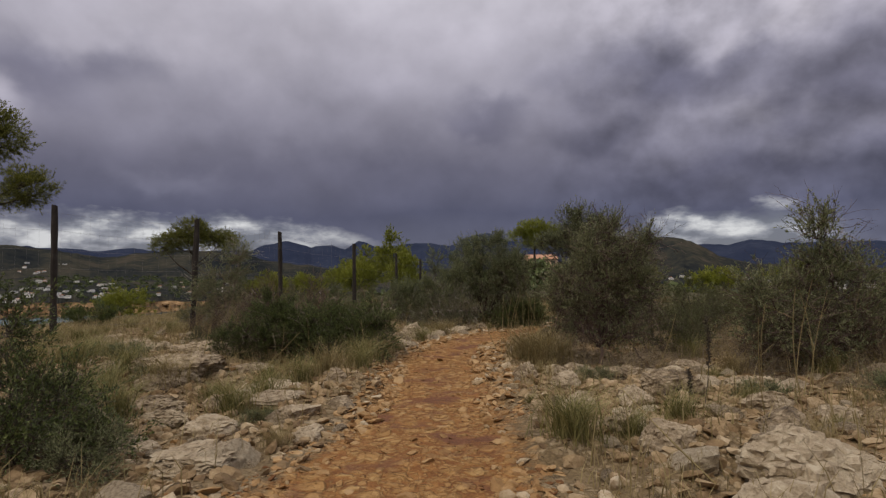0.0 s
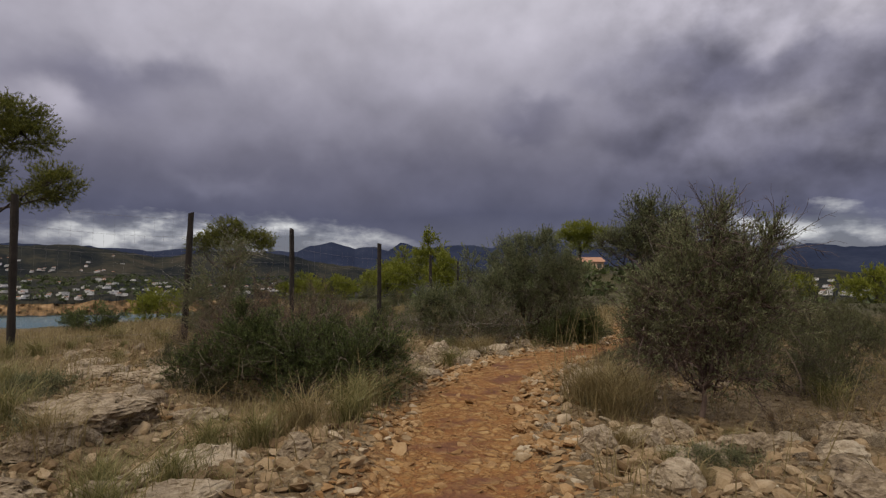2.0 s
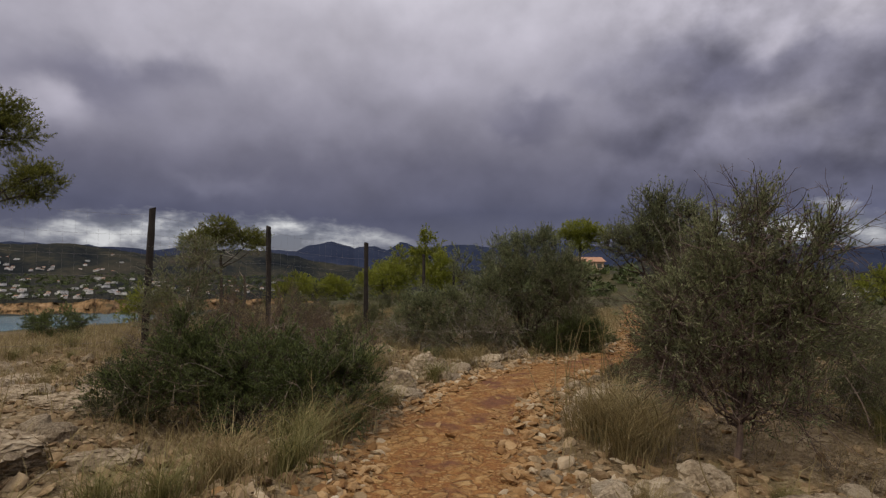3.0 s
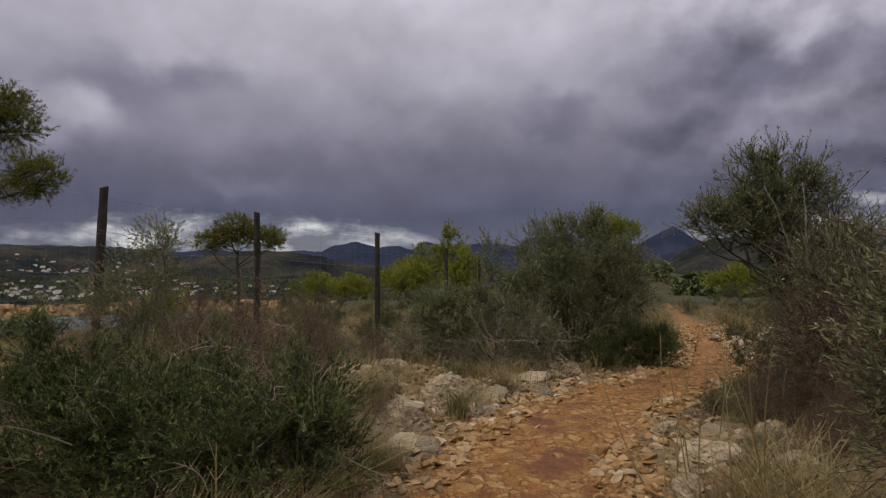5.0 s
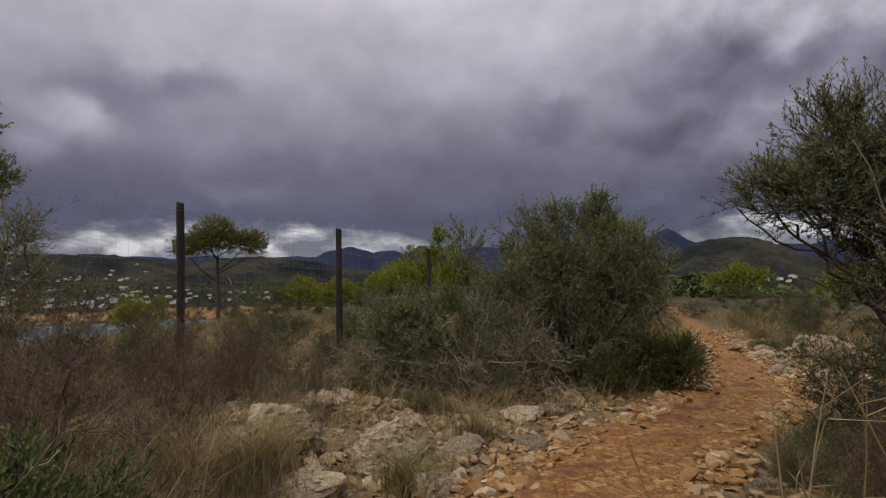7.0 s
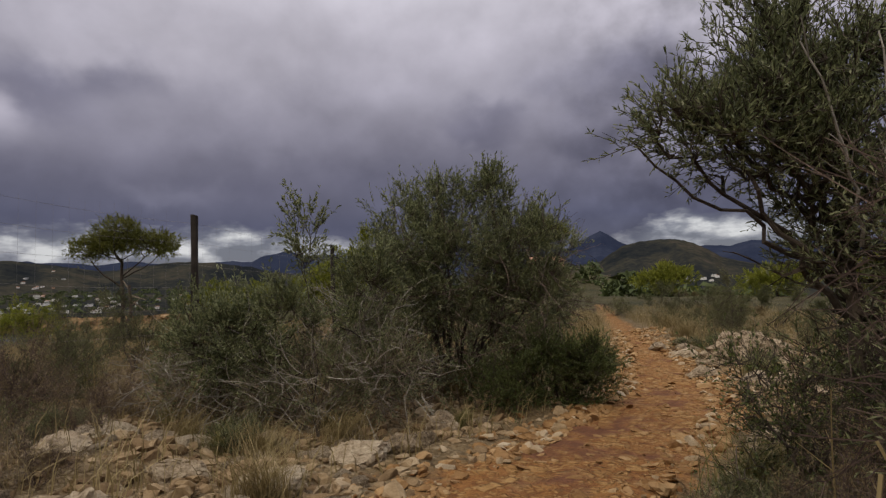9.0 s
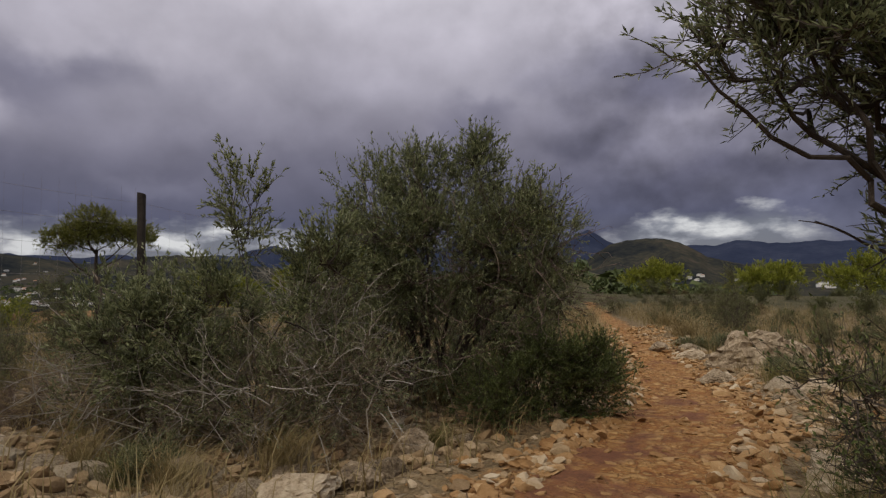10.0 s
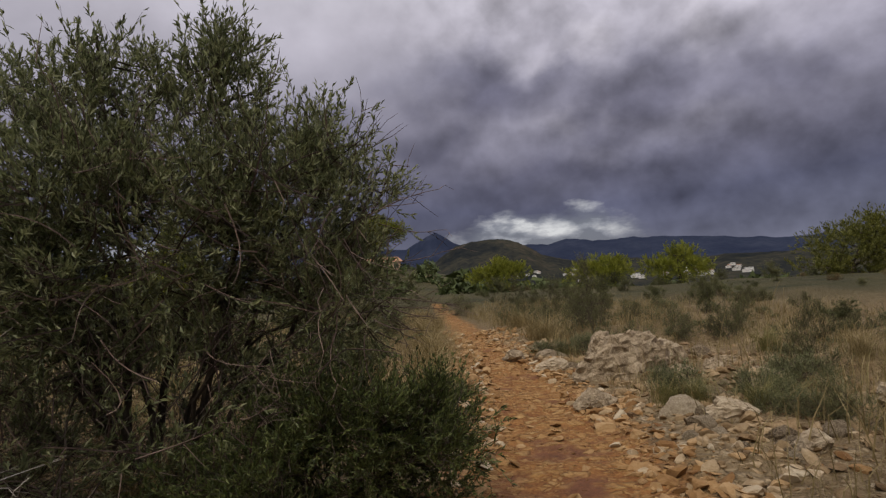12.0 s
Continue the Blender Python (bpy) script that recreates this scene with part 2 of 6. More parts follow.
# hill scrub, greyed and darkened in the colour to stand for haze
HAZY_HILL = material("hazy_scrub_hill", [(0.36, (0.012, 0.015, 0.018)), (0.47, (0.024, 0.026, 0.025)), (0.55, (0.04, 0.039, 0.03)), (0.68, (0.07, 0.057, 0.045))], 0.006, 0.05, 1.0, 0, spec=0, world=True)
CLIFF = material("ochre_cliff", [(0.34, (0.035, 0.042, 0.022)), (0.45, (0.13, 0.085, 0.045)), (0.56, (0.27, 0.17, 0.085)), (0.72, (0.40, 0.30, 0.19))], 0.05, 0.3, 1.0, 0, spec=0, world=True)
SEA = material("bay_water", [(0.3, (0.05, 0.11, 0.14)), (0.7, (0.07, 0.15, 0.175))], 0.01, 0.2, 0.25, 0.3, 0.6, world=True, spec=0.5)


def ground_material():
    mat = bpy.data.materials.new("stony_ground")
    mat.use_nodes = True
    add, link = nodes_of(mat.node_tree)
    m = lambda op, a, b=None, c=None, clamp=False: math_node(add, link, op, a, b, c, clamp)
    pos = add("ShaderNodeNewGeometry").outputs["Position"]

    def tex(scale, detail=5.0):
        n = add("ShaderNodeTexNoise", Scale=scale, Detail=detail, Roughness=0.62)
        link(pos, n.inputs["Vector"])
        return n.outputs[0]

    def mixed(f, a, b):
        n = add("ShaderNodeMix", data_type="RGBA")
        link(f, n.inputs[0]), link(a, n.inputs[6]), link(b, n.inputs[7])
        return n.outputs[2]
    way = add("ShaderNodeAttribute", attribute_name="way")
    n1, n2, n3 = tex(1.3), tex(9.0), tex(55.0, 4.0)
    v = m("ADD", m("MULTIPLY", n2, 0.55), m("MULTIPLY", n3, 0.45))
    # bedded stones of two sizes
    warp = add("ShaderNodeTexNoise", Scale=6.0, Detail=3.0)
    link(pos, warp.inputs["Vector"])
    bent = add("ShaderNodeMix", data_type="VECTOR")
    bent.inputs[0].default_value = 0.12
    link(pos, bent.inputs[4]), link(warp.outputs["Color"], bent.inputs[5])

    def cells(scale):
        c = add("ShaderNodeTexVoronoi", feature="F1", Scale=scale)
        e = add("ShaderNodeTexVoronoi", feature="DISTANCE_TO_EDGE", Scale=scale)
        link(bent.outputs[1], c.inputs["Vector"]), link(bent.outputs[1], e.inputs["Vector"])
        r = add("ShaderNodeSeparateColor")
        link(c.outputs["Color"], r.inputs[0])
        body = m("MULTIPLY", m("SUBTRACT", e.outputs["Distance"], 0.05), 7.0, clamp=True)
        return r.outputs[0], r.outputs[1], body
    ra, rb, ba = cells(9.0)
    rc, rd, bb = cells(24.0)
    big_on = m("MULTIPLY", ba, m("GREATER_THAN", rb, 0.42))
    small_on = m("MULTIPLY", bb, m("GREATER_THAN", rd, 0.35))
    tone = m("ADD", m("MULTIPLY", v, 0.45), m("MULTIPLY", m("ADD", m("MULTIPLY", ra, 0.5), m("MULTIPLY", rc, 0.5)), 0.5))
    stone_on = m("MAXIMUM", big_on, m("MULTIPLY", small_on, 0.8))
    red = ramp(add, [(0.32, (0.10, 0.038, 0.016)), (0.46, (0.195, 0.084, 0.028)), (0.58, (0.285, 0.138, 0.046)), (0.75, (0.37, 0.21, 0.082))])
    link(v, red.inputs[0])
    ochre = ramp(add, [(0.2, (0.23, 0.118, 0.04)), (0.45, (0.36, 0.207, 0.078)), (0.65, (0.44, 0.28, 0.117)), (0.85, (0.50, 0.35, 0.18))])
    link(tone, ochre.inputs[0])
    damp = ramp(add, [(0.3, (0.085, 0.034, 0.02)), (0.7, (0.2, 0.09, 0.045))])
    link(v, damp.inputs[0])
    patch = m("MULTIPLY", m("MULTIPLY", m("SUBTRACT", tex(1.5, 4.0), 0.515), 9.0, clamp=True), m("MULTIPLY", m("SUBTRACT", way.outputs["Fac"], 0.7), 4.0, clamp=True))
    dry = m("SUBTRACT", 1.0, patch)
    path = mixed(patch, mixed(m("MULTIPLY", stone_on, 0.85), red.outputs[0], ochre.outputs[0]), damp.outputs[0])
    soil = ramp(add, [(0.3, (0.075, 0.05, 0.025)), (0.5, (0.16, 0.112, 0.058)), (0.7, (0.27, 0.205, 0.115))])
    link(v, soil.inputs[0])
    pale = ramp(add, [(0.2, (0.13, 0.09, 0.05)), (0.45, (0.26, 0.19, 0.108)), (0.65, (0.36, 0.28, 0.175)), (0.85, (0.45, 0.375, 0.265))])
    link(tone, pale.inputs[0])
    bare = add("ShaderNodeAttribute", attribute_name="rocky")
    stony = m("MULTIPLY", m("SUBTRACT", m("ADD", n1, bare.outputs["Fac"]), 0.46), 5.0, clamp=True)
    side = mixed(m("MULTIPLY", stony, m("MULTIPLY", stone_on, 0.9)), soil.outputs[0], pale.outputs[0])
    scrub = ramp(add, [(0.32, (0.032, 0.034, 0.016)), (0.5, (0.07, 0.062, 0.028)), (0.68, (0.14, 0.108, 0.055))])
    link(m("ADD", m("MULTIPLY", tex(0.05), 0.6), m("MULTIPLY", tex(0.4), 0.4)), scrub.inputs[0])
    # distant ground: bluish haze of distance painted into the ground colour
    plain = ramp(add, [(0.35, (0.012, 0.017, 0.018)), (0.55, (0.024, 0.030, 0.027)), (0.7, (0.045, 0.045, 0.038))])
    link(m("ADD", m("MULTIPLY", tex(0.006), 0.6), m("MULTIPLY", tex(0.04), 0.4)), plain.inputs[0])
    far = add("ShaderNodeAttribute", attribute_name="far")
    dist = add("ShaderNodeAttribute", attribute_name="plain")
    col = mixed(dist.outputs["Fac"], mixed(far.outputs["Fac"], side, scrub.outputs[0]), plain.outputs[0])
    edge = m("MULTIPLY", m("SUBTRACT", m("ADD", way.outputs["Fac"], m("MULTIPLY", m("SUBTRACT", n2, 0.5), 1.3)), 0.40), 2.4, clamp=True)
    col = mixed(edge, col, path)
    p = add("ShaderNodeBsdfPrincipled", Roughness=0.93)
    p.inputs["Specular IOR Level"].default_value = 0.15
    link(col, p.inputs["Base Color"])
    bp = add("ShaderNodeBump", Strength=1.0, Distance=0.03)
    rise = m("ADD", m("MULTIPLY", big_on, m("ADD", m("MULTIPLY", ra, 0.8), 0.4)), m("MULTIPLY", small_on, 0.45))
    link(m("ADD", m("MULTIPLY", rise, m("ADD", m("MULTIPLY", dry, 0.8), 0.1)), m("MULTIPLY", tex(22.0, 6.0), 0.9)), bp.inputs["Height"])
    link(bp.outputs[0], p.inputs["Normal"])
    link(p.outputs[0], add("ShaderNodeOutputMaterial").inputs[0])
    return mat


# ---- mesh tools ----


def mesh_of(name, verts, faces, mat=None, smooth=False):
    """A mesh from arrays: corners, and faces that all have the same number of corners."""
    verts, faces = np.asarray(verts, np.float32), np.asarray(faces, np.int32)
    me = bpy.data.meshes.new(name)
    k = faces.shape[1]
    me.vertices.add(len(verts))
    me.vertices.foreach_set("co", verts.ravel())
    me.loops.add(faces.size)
    me.loops.foreach_set("vertex_index", faces.ravel())
    me.polygons.add(len(faces))
    me.polygons.foreach_set("loop_start", np.arange(0, faces.size, k, dtype=np.int32))
    me.polygons.foreach_set("use_smooth", np.full(len(faces), smooth))
    if mat:
        me.materials.append(mat)
    me.update(calc_edges=True)
    return me


def part(name, data, parent, label="", m=None):
    ob = new(name, data)
    ob.parent = parent
    if m is not None:
        ob.matrix_basis = m
    if label:
        tagged(ob, label)
    return ob


def bm_mesh(name, bm, mat, smooth=False):
    me = bpy.data.meshes.new(name)
    bm.to_mesh(me)
    bm.free()
    me.materials.append(mat)
    for p in me.polygons:
        p.use_smooth = smooth
    return me


TABLE = np.random.RandomState(7).rand(256, 256)


def vnoise(x, y, seed=0):
    """Smooth value noise from 0 to 1."""
    x, y = np.asarray(x, float) + seed * 17.3, np.asarray(y, float) + seed * 5.1
    xi, yi = np.floor(x).astype(int), np.floor(y).astype(int)
    fx, fy = x - xi, y - yi
    fx, fy = fx * fx * (3 - 2 * fx), fy * fy * (3 - 2 * fy)
    t = lambda a, b: TABLE[(xi + a) & 255, (yi + b) & 255]
    return (t(0, 0) * (1 - fx) + t(1, 0) * fx) * (1 - fy) + (t(0, 1) * (1 - fx) + t(1, 1) * fx) * fy


def fbm(x, y, seed=0, octaves=4):
    return sum(vnoise(x * 2 ** k, y * 2 ** k, seed + k) / 2 ** k for k in range(octaves)) / (2 - 2 ** (1 - octaves))


def step(a, b, v):
    t = np.clip((np.asarray(v, float) - a) / (b - a), 0, 1)
    return t * t * (3 - 2 * t)


# the footpath: its middle and half width along y
WAY_Y = [-6, 0, 2.5, 3.4, 5.3, 7.5, 9.4, 11, 12, 12.9, 14.3, 16, 18.4, 21.5, 28, 40]
WAY_X = [0.5, 0.3, 0.15, 0.2, 0.2, 0.05, 0.22, 0.75, 1.26, 1.85, 2.65, 3.32, 3.9, 4.4, 5.35, 7.5]
WAY_W = [0.8, 0.78, 0.76, 0.7, 0.58, 0.62, 0.62, 0.58, 0.6, 0.6, 0.66, 0.56, 0.46, 0.3, 0.24, 0.2]
RISE_Y = [-10, 0, 7, 10, 12.5, 14.6, 16, 18, 20, 26, 40]
RISE_Z = [0, 0, 0, 0.10, 0.05, -0.07, -0.12, -0.12, -0.10, 0, 0]
SEA_Z = -46.0


def way_at(x, y):
    """1 on the footpath, falling to 0 beside it."""
    d = np.abs(np.asarray(x, float) - np.interp(y, WAY_Y, WAY_X))
    slope = np.interp(np.asarray(y, float) + 0.3, WAY_Y, WAY_X) - np.interp(np.asarray(y, float) - 0.3, WAY_Y, WAY_X)
    d = d * 0.6 / np.hypot(0.6, slope)
    w = np.interp(y, WAY_Y, WAY_W)
    return np.where((np.asarray(y) > -7) & (np.asarray(y) < 38), 1 - step(w - 0.25, w + 0.45, d), 0.0)


def ground_z(x, y):
    x, y = np.asarray(x, float), np.asarray(y, float)
    z = np.interp(y, RISE_Y, RISE_Z)
    way = way_at(x, y)
    near = np.exp(-((x - 1) ** 2 + (y - 10) ** 2) / 60 ** 2)
    rough = (fbm(x * 0.45, y * 0.45, 3) - 0.5) * 0.42 + (fbm(x * 1.7, y * 1.7, 5) - 0.5) * 0.16 + np.maximum(fbm(x * 0.9, y * 0.9, 9) - 0.56, 0) * 0.55
    z = z + rough * (1 - 0.85 * way) * near + (fbm(x * 3.5, y * 3.5, 8, 3) - 0.5) * 0.05 * near - 0.03 * way
    # the hilltop falls away: soon on the side of the bay, later ahead
    d = np.hypot(x - 1, y - 8)
    side = np.clip(-(x - 1) / np.maximum(d, 1e-3), 0, 1)
    start = 34 - 21.5 * step(0.3, 0.75, side)
    out = np.maximum(d - start, 0)
    drop = np.where(out < 40, out ** 2 * 0.0036, 5.76 + (out - 40) * 0.288)
    floor_z = -36 + 12 * (fbm(x * 0.002, y * 0.002, 21) - 0.5) - 22 * step(0.35, 0.6, side) * (1 - step(900, 1000, d))
    z = np.maximum(z - drop, floor_z + (z - drop) * 0.03) + 17 * np.exp(-((x - 14) ** 2 + (y - 112) ** 2) / 32 ** 2)
    return z


# outcrops of bare limestone: middle and half widths in plan
OUTCROPS = ((-2.0, 4.4, 1.7, 2.2), (-3.2, 6.2, 1.3, 1.2), (-1.35, 3.2, 0.6, 0.8), (-4.9, 8.5, 1.2, 0.8), (-6.2, 10.6, 1.2, 0.8),
            (2.6, 3.3, 1.2, 1.0), (2.4, 4.7, 1.4, 0.9), (2.0, 6.6, 1.3, 1.1), (3.4, 5.6, 1.4, 0.8), (3.8, 7.4, 0.8, 0.6), (2.5, 9.6, 0.9, 0.5), (1.65, 10.6, 0.55, 0.8),
            (-0.8, 11.2, 0.7, 0.6), (-1.8, 11.4, 0.5, 0.45), (-0.8, 9.2, 0.45, 1.0), (-0.2, 11.9, 0.7, 0.8), (-0.3, 13.4, 0.8, 0.7), (0.5, 13.9, 0.55, 0.8), (-2.3, 15.8, 0.9, 0.9), (-1.6, 13.0, 1.0, 0.8), (-3.1, 15.8, 0.8, 0.6),
            (5.7, 18.6, 1.2, 0.9), (5.3, 16.7, 0.9, 0.9), (4.35, 15.2, 0.5, 0.9), (4.7, 20.0, 0.5, 1.2))


def rocky_at(x, y):
    """How much bare limestone there is, from 0 to 1."""
    x, y = np.asarray(x, float), np.asarray(y, float)
    r = np.zeros(np.broadcast(x, y).shape)
    for cx, cy, rx, ry in OUTCROPS:
        r = np.maximum(r, np.exp(-(((x - cx) / rx) ** 2 + ((y - cy) / ry) ** 2) ** 1.5 * 0.9))
    return np.clip(r * (0.55 + 0.9 * fbm(x * 1.3, y * 1.3, 12)), 0, 1) * (1 - way_at(x, y))


def spot(x, y, sink=0.0):
    return float(ground_z(x, y)) - sink


# ---- ground ----


def spaced(lo, hi, cell, out):
    a = np.arange(lo, hi + 1e-6, cell)
    grow = cell * np.cumsum(1.13 ** np.arange(1, 76))
    grow = grow[grow < out]
    return np.concatenate([lo - grow[::-1], a, hi + grow])


def make_ground():
    xs, ys = spaced(-8, 8, 0.1, 4700), spaced(-1, 22, 0.1, 4700)
    X, Y = np.meshgrid(xs, ys)
    Z = ground_z(X, Y)
    nx, ny = len(xs), len(ys)
    i = np.arange(nx * ny).reshape(ny, nx)
    faces = np.stack([i[:-1, :-1], i[:-1, 1:], i[1:, 1:], i[1:, :-1]], -1).reshape(-1, 4)
    me = mesh_of("ground", np.stack([X, Y, Z], -1).reshape(-1, 3), faces, ground_material(), True)
    # plain weighs the painted distance haze, rising from 150 to 500 m
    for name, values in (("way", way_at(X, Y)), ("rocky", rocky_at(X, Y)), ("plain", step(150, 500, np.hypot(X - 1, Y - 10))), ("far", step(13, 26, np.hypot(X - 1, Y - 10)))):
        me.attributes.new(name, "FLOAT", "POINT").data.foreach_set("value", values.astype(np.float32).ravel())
    return tagged(new("ground", me), "stony hilltop ground with ochre footpath", "ground", kind="structure")


GROUND = make_ground()


def ridge(name, label, radius, back, azs, els, mat, seed, rough, foot):
    """A range of hills: a slope up to a skyline, and down behind it."""
    az = np.radians(np.arange(-75, 75.01, 0.12))
    el = np.interp(np.degrees(az), azs, els)
    el = el + (fbm(np.degrees(az) * 0.45, np.zeros_like(az), seed, 5) - 0.5) * rough
    crest = radius * np.tan(np.radians(el)) + 1.3
    rows = []
    for f, h in ((0.62, 0.0), (0.70, 0.16), (0.78, 0.36), (0.86, 0.60), (0.93, 0.83), (0.98, 0.97), (1.0, 1.0), (1.04, 0.9), (1.0 + back, 0.0)):
        bend = 1 + (fbm(np.degrees(az) * 0.5, np.full_like(az, f * 20), seed + 3) - 0.5) * 0.5 * (1 - abs(2 * h - 1))
        r = radius * f
        z = foot + (crest - foot) * np.minimum(h * bend, 1)
        rows.append(np.stack([1 + r * np.sin(az), 8 + r * np.cos(az), z], -1))
    V = np.array(rows)
    i = np.arange(V.shape[0] * V.shape[1]).reshape(V.shape[:2])
    faces = np.stack([i[:-1, :-1], i[:-1, 1:], i[1:, 1:], i[1:, :-1]], -1).reshape(-1, 4)
    return tagged(new(name, mesh_of(name, V.reshape(-1, 3), faces, mat, True)), label, "hills", kind="structure")


ridge("backdrop", "dark mountain range along the horizon, haze-tinted blue-grey", 4000, 0.15,
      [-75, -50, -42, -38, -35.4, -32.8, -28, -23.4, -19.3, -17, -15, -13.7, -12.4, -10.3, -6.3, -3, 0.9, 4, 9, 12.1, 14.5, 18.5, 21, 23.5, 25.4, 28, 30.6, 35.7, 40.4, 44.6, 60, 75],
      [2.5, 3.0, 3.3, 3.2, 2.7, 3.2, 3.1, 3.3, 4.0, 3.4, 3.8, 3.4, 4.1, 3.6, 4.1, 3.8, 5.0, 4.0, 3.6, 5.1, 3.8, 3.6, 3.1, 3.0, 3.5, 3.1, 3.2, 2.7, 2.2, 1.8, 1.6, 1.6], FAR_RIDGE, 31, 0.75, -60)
ridge("backdrop_hills", "hazy scrub-green foothills behind the bay", 2000, 0.2,
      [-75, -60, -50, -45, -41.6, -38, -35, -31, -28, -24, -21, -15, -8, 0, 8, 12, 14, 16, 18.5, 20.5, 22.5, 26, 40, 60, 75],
      [2.6, 2.9, 3.1, 3.2, 3.4, 2.8, 2.3, 2.9, 3.3, 2.9, 2.2, 1.5, 1.2, 1.2, 1.4, 2.2, 3.6, 3.9, 4.1, 3.6, 2.2, 1.2, 0.6, 0.6, 0.8], HAZY_HILL, 47, 0.7, -55)


def make_sea():
    th = np.radians(np.arange(-100, -12, 2.0))
    rows = [np.stack([1 + r * np.sin(th), 8 + r * np.cos(th), np.full_like(th, SEA_Z)], -1) for r in (150, 300, 500, 700, 1000)]
    V = np.array(rows)
    i = np.arange(V.shape[0] * V.shape[1]).reshape(V.shape[:2])
    faces = np.stack([i[:-1, :-1], i[:-1, 1:], i[1:, 1:], i[1:, :-1]], -1).reshape(-1, 4)
    tagged(new("water", mesh_of("water", V.reshape(-1, 3), faces, SEA)), "grey-blue water of a sheltered bay", "sea", kind="structure")


make_sea()


SHELF_R, SHELF_UP = (90, 200, 320, 520), (13, 25, 34, 48)


def shelf_z(deg, r):
    """Height of the shelf of land above the cliff."""
    deg = np.asarray([deg], float)
    top = -28 + 14 * (fbm(deg * 0.35, np.zeros_like(deg), 66, 4) - 0.5) - 12 * step(-24, -17, deg)
    r0 = 990 + 70 * (fbm(deg * 0.8, np.zeros_like(deg), 61, 5) - 0.5)
    return float(top[0] + np.interp(r - r0[0], (0,) + SHELF_R, (0,) + SHELF_UP))


def far_shore():
    """The far side of the bay: broken ochre cliffs with a green shelf behind."""
    az = np.radians(np.arange(-80, -14, 0.1))
    deg = np.degrees(az)
    n = fbm(deg * 0.8, np.zeros_like(deg), 61, 5)
    r0 = 990 + 70 * (n - 0.5)
    top = -28 + 14 * (fbm(deg * 0.35, np.zeros_like(deg), 66, 4) - 0.5) - 12 * step(-24, -17, deg)
    rows = []
    for k, (dr, h) in enumerate(((0, -0.1), (4, 0.2), (9, 0.45), (13, 0.75), (20, 1.0))):
        j = (fbm(deg * 2.5 + k * 0.7, np.full_like(deg, k * 1.3), 70, 5) - 0.5)
        r = r0 + dr * 2 + j * 40
        rows.append(np.stack([1 + r * np.sin(az), 8 + r * np.cos(az), SEA_Z + (top - SEA_Z) * np.clip(h + j * 0.25 * (h < 1), -0.1, 1)], -1))
    V = np.array(rows)
    i = np.arange(V.shape[0] * V.shape[1]).reshape(V.shape[:2])
    F = np.stack([i[:-1, :-1], i[:-1, 1:], i[1:, 1:], i[1:, :-1]], -1).reshape(-1, 4)
    tagged(new("backdrop_cliff", mesh_of("cliff", V.reshape(-1, 3), F, CLIFF)), "broken ochre cliff along the bay", "cliff", kind="structure")
    rows = [V[-1] + np.array([0, 0, 0.3])]
    for dr, up in zip(SHELF_R, SHELF_UP):
        r = r0 + dr
        rows.append(np.stack([1 + r * np.sin(az), 8 + r * np.cos(az), top + up], -1))
    V = np.array(rows)
    F = np.stack([i[:-1, :-1], i[:-1, 1:], i[1:, 1:], i[1:, :-1]], -1).reshape(-1, 4)
    tagged(new("backdrop_shelf", mesh_of("shelf", V.reshape(-1, 3), F, HAZY_HILL)), "wooded shelf of land above the cliff", "hillside", kind="structure")


far_shore()

# ---- plants ----


def unit(v):
    return v / np.maximum(np.linalg.norm(v, axis=-1, keepdims=True), 1e-9)


def tubes(P, R, sides=3):
    """Tubes round polylines P (count, points, 3) with radii R (count, points)."""
    T, n = P.shape[:2]
    tan = unit(np.gradient(P, axis=1))
    ref = np.where(np.abs(tan[..., 2:3]) > 0.9, np.array([1.0, 0, 0]), np.array([0, 0, 1.0]))
    u = unit(np.cross(tan, ref))
    v = np.cross(tan, u)
    a = np.arange(sides) * 2 * np.pi / sides
    V = P[:, :, None] + R[:, :, None, None] * (u[:, :, None] * np.cos(a)[:, None] + v[:, :, None] * np.sin(a)[:, None])
    i = np.arange(T * n * sides).reshape(T, n, sides)
    j = np.roll(i, -1, axis=2)
    F = np.stack([i[:, :-1], j[:, :-1], j[:, 1:], i[:, 1:]], -1).reshape(-1, 4)
    return V.reshape(-1, 3), F


def bezier(a, b, c, n):
    t = np.linspace(0, 1, n)[None, :, None]
    return a[:, None] * (1 - t) ** 2 + b[:, None] * 2 * t * (1 - t) + c[:, None] * t ** 2


def joined(pieces):
    V, F, k = [], [], 0
    for v, f in pieces:
        V.append(v), F.append(f + k)
        k += len(v)
    return np.concatenate(V), np.concatenate(F)


def leaf_quads(rng, base, dirs, length, width):
    """One folded leaf a base point: a diamond, widest past the middle."""
    n = len(base)
    d = unit(dirs)
    side = unit(np.cross(d, unit(rng.normal(size=(n, 3)) * 0.7 + np.array([0, 0, 1.0]))))
    up = np.cross(side, d)
    L = (length * rng.uniform(0.7, 1.25, n))[:, None]
    W = (width * rng.uniform(0.75, 1.2, n))[:, None]
    mid = base + d * L * 0.5 + up * W * 0.25
    V = np.stack([base, mid + side * W * 0.5, base + d * L - up * L * 0.08, mid - side * W * 0.5], 1).reshape(-1, 3)
    return V, np.arange(4 * n).reshape(n, 4)


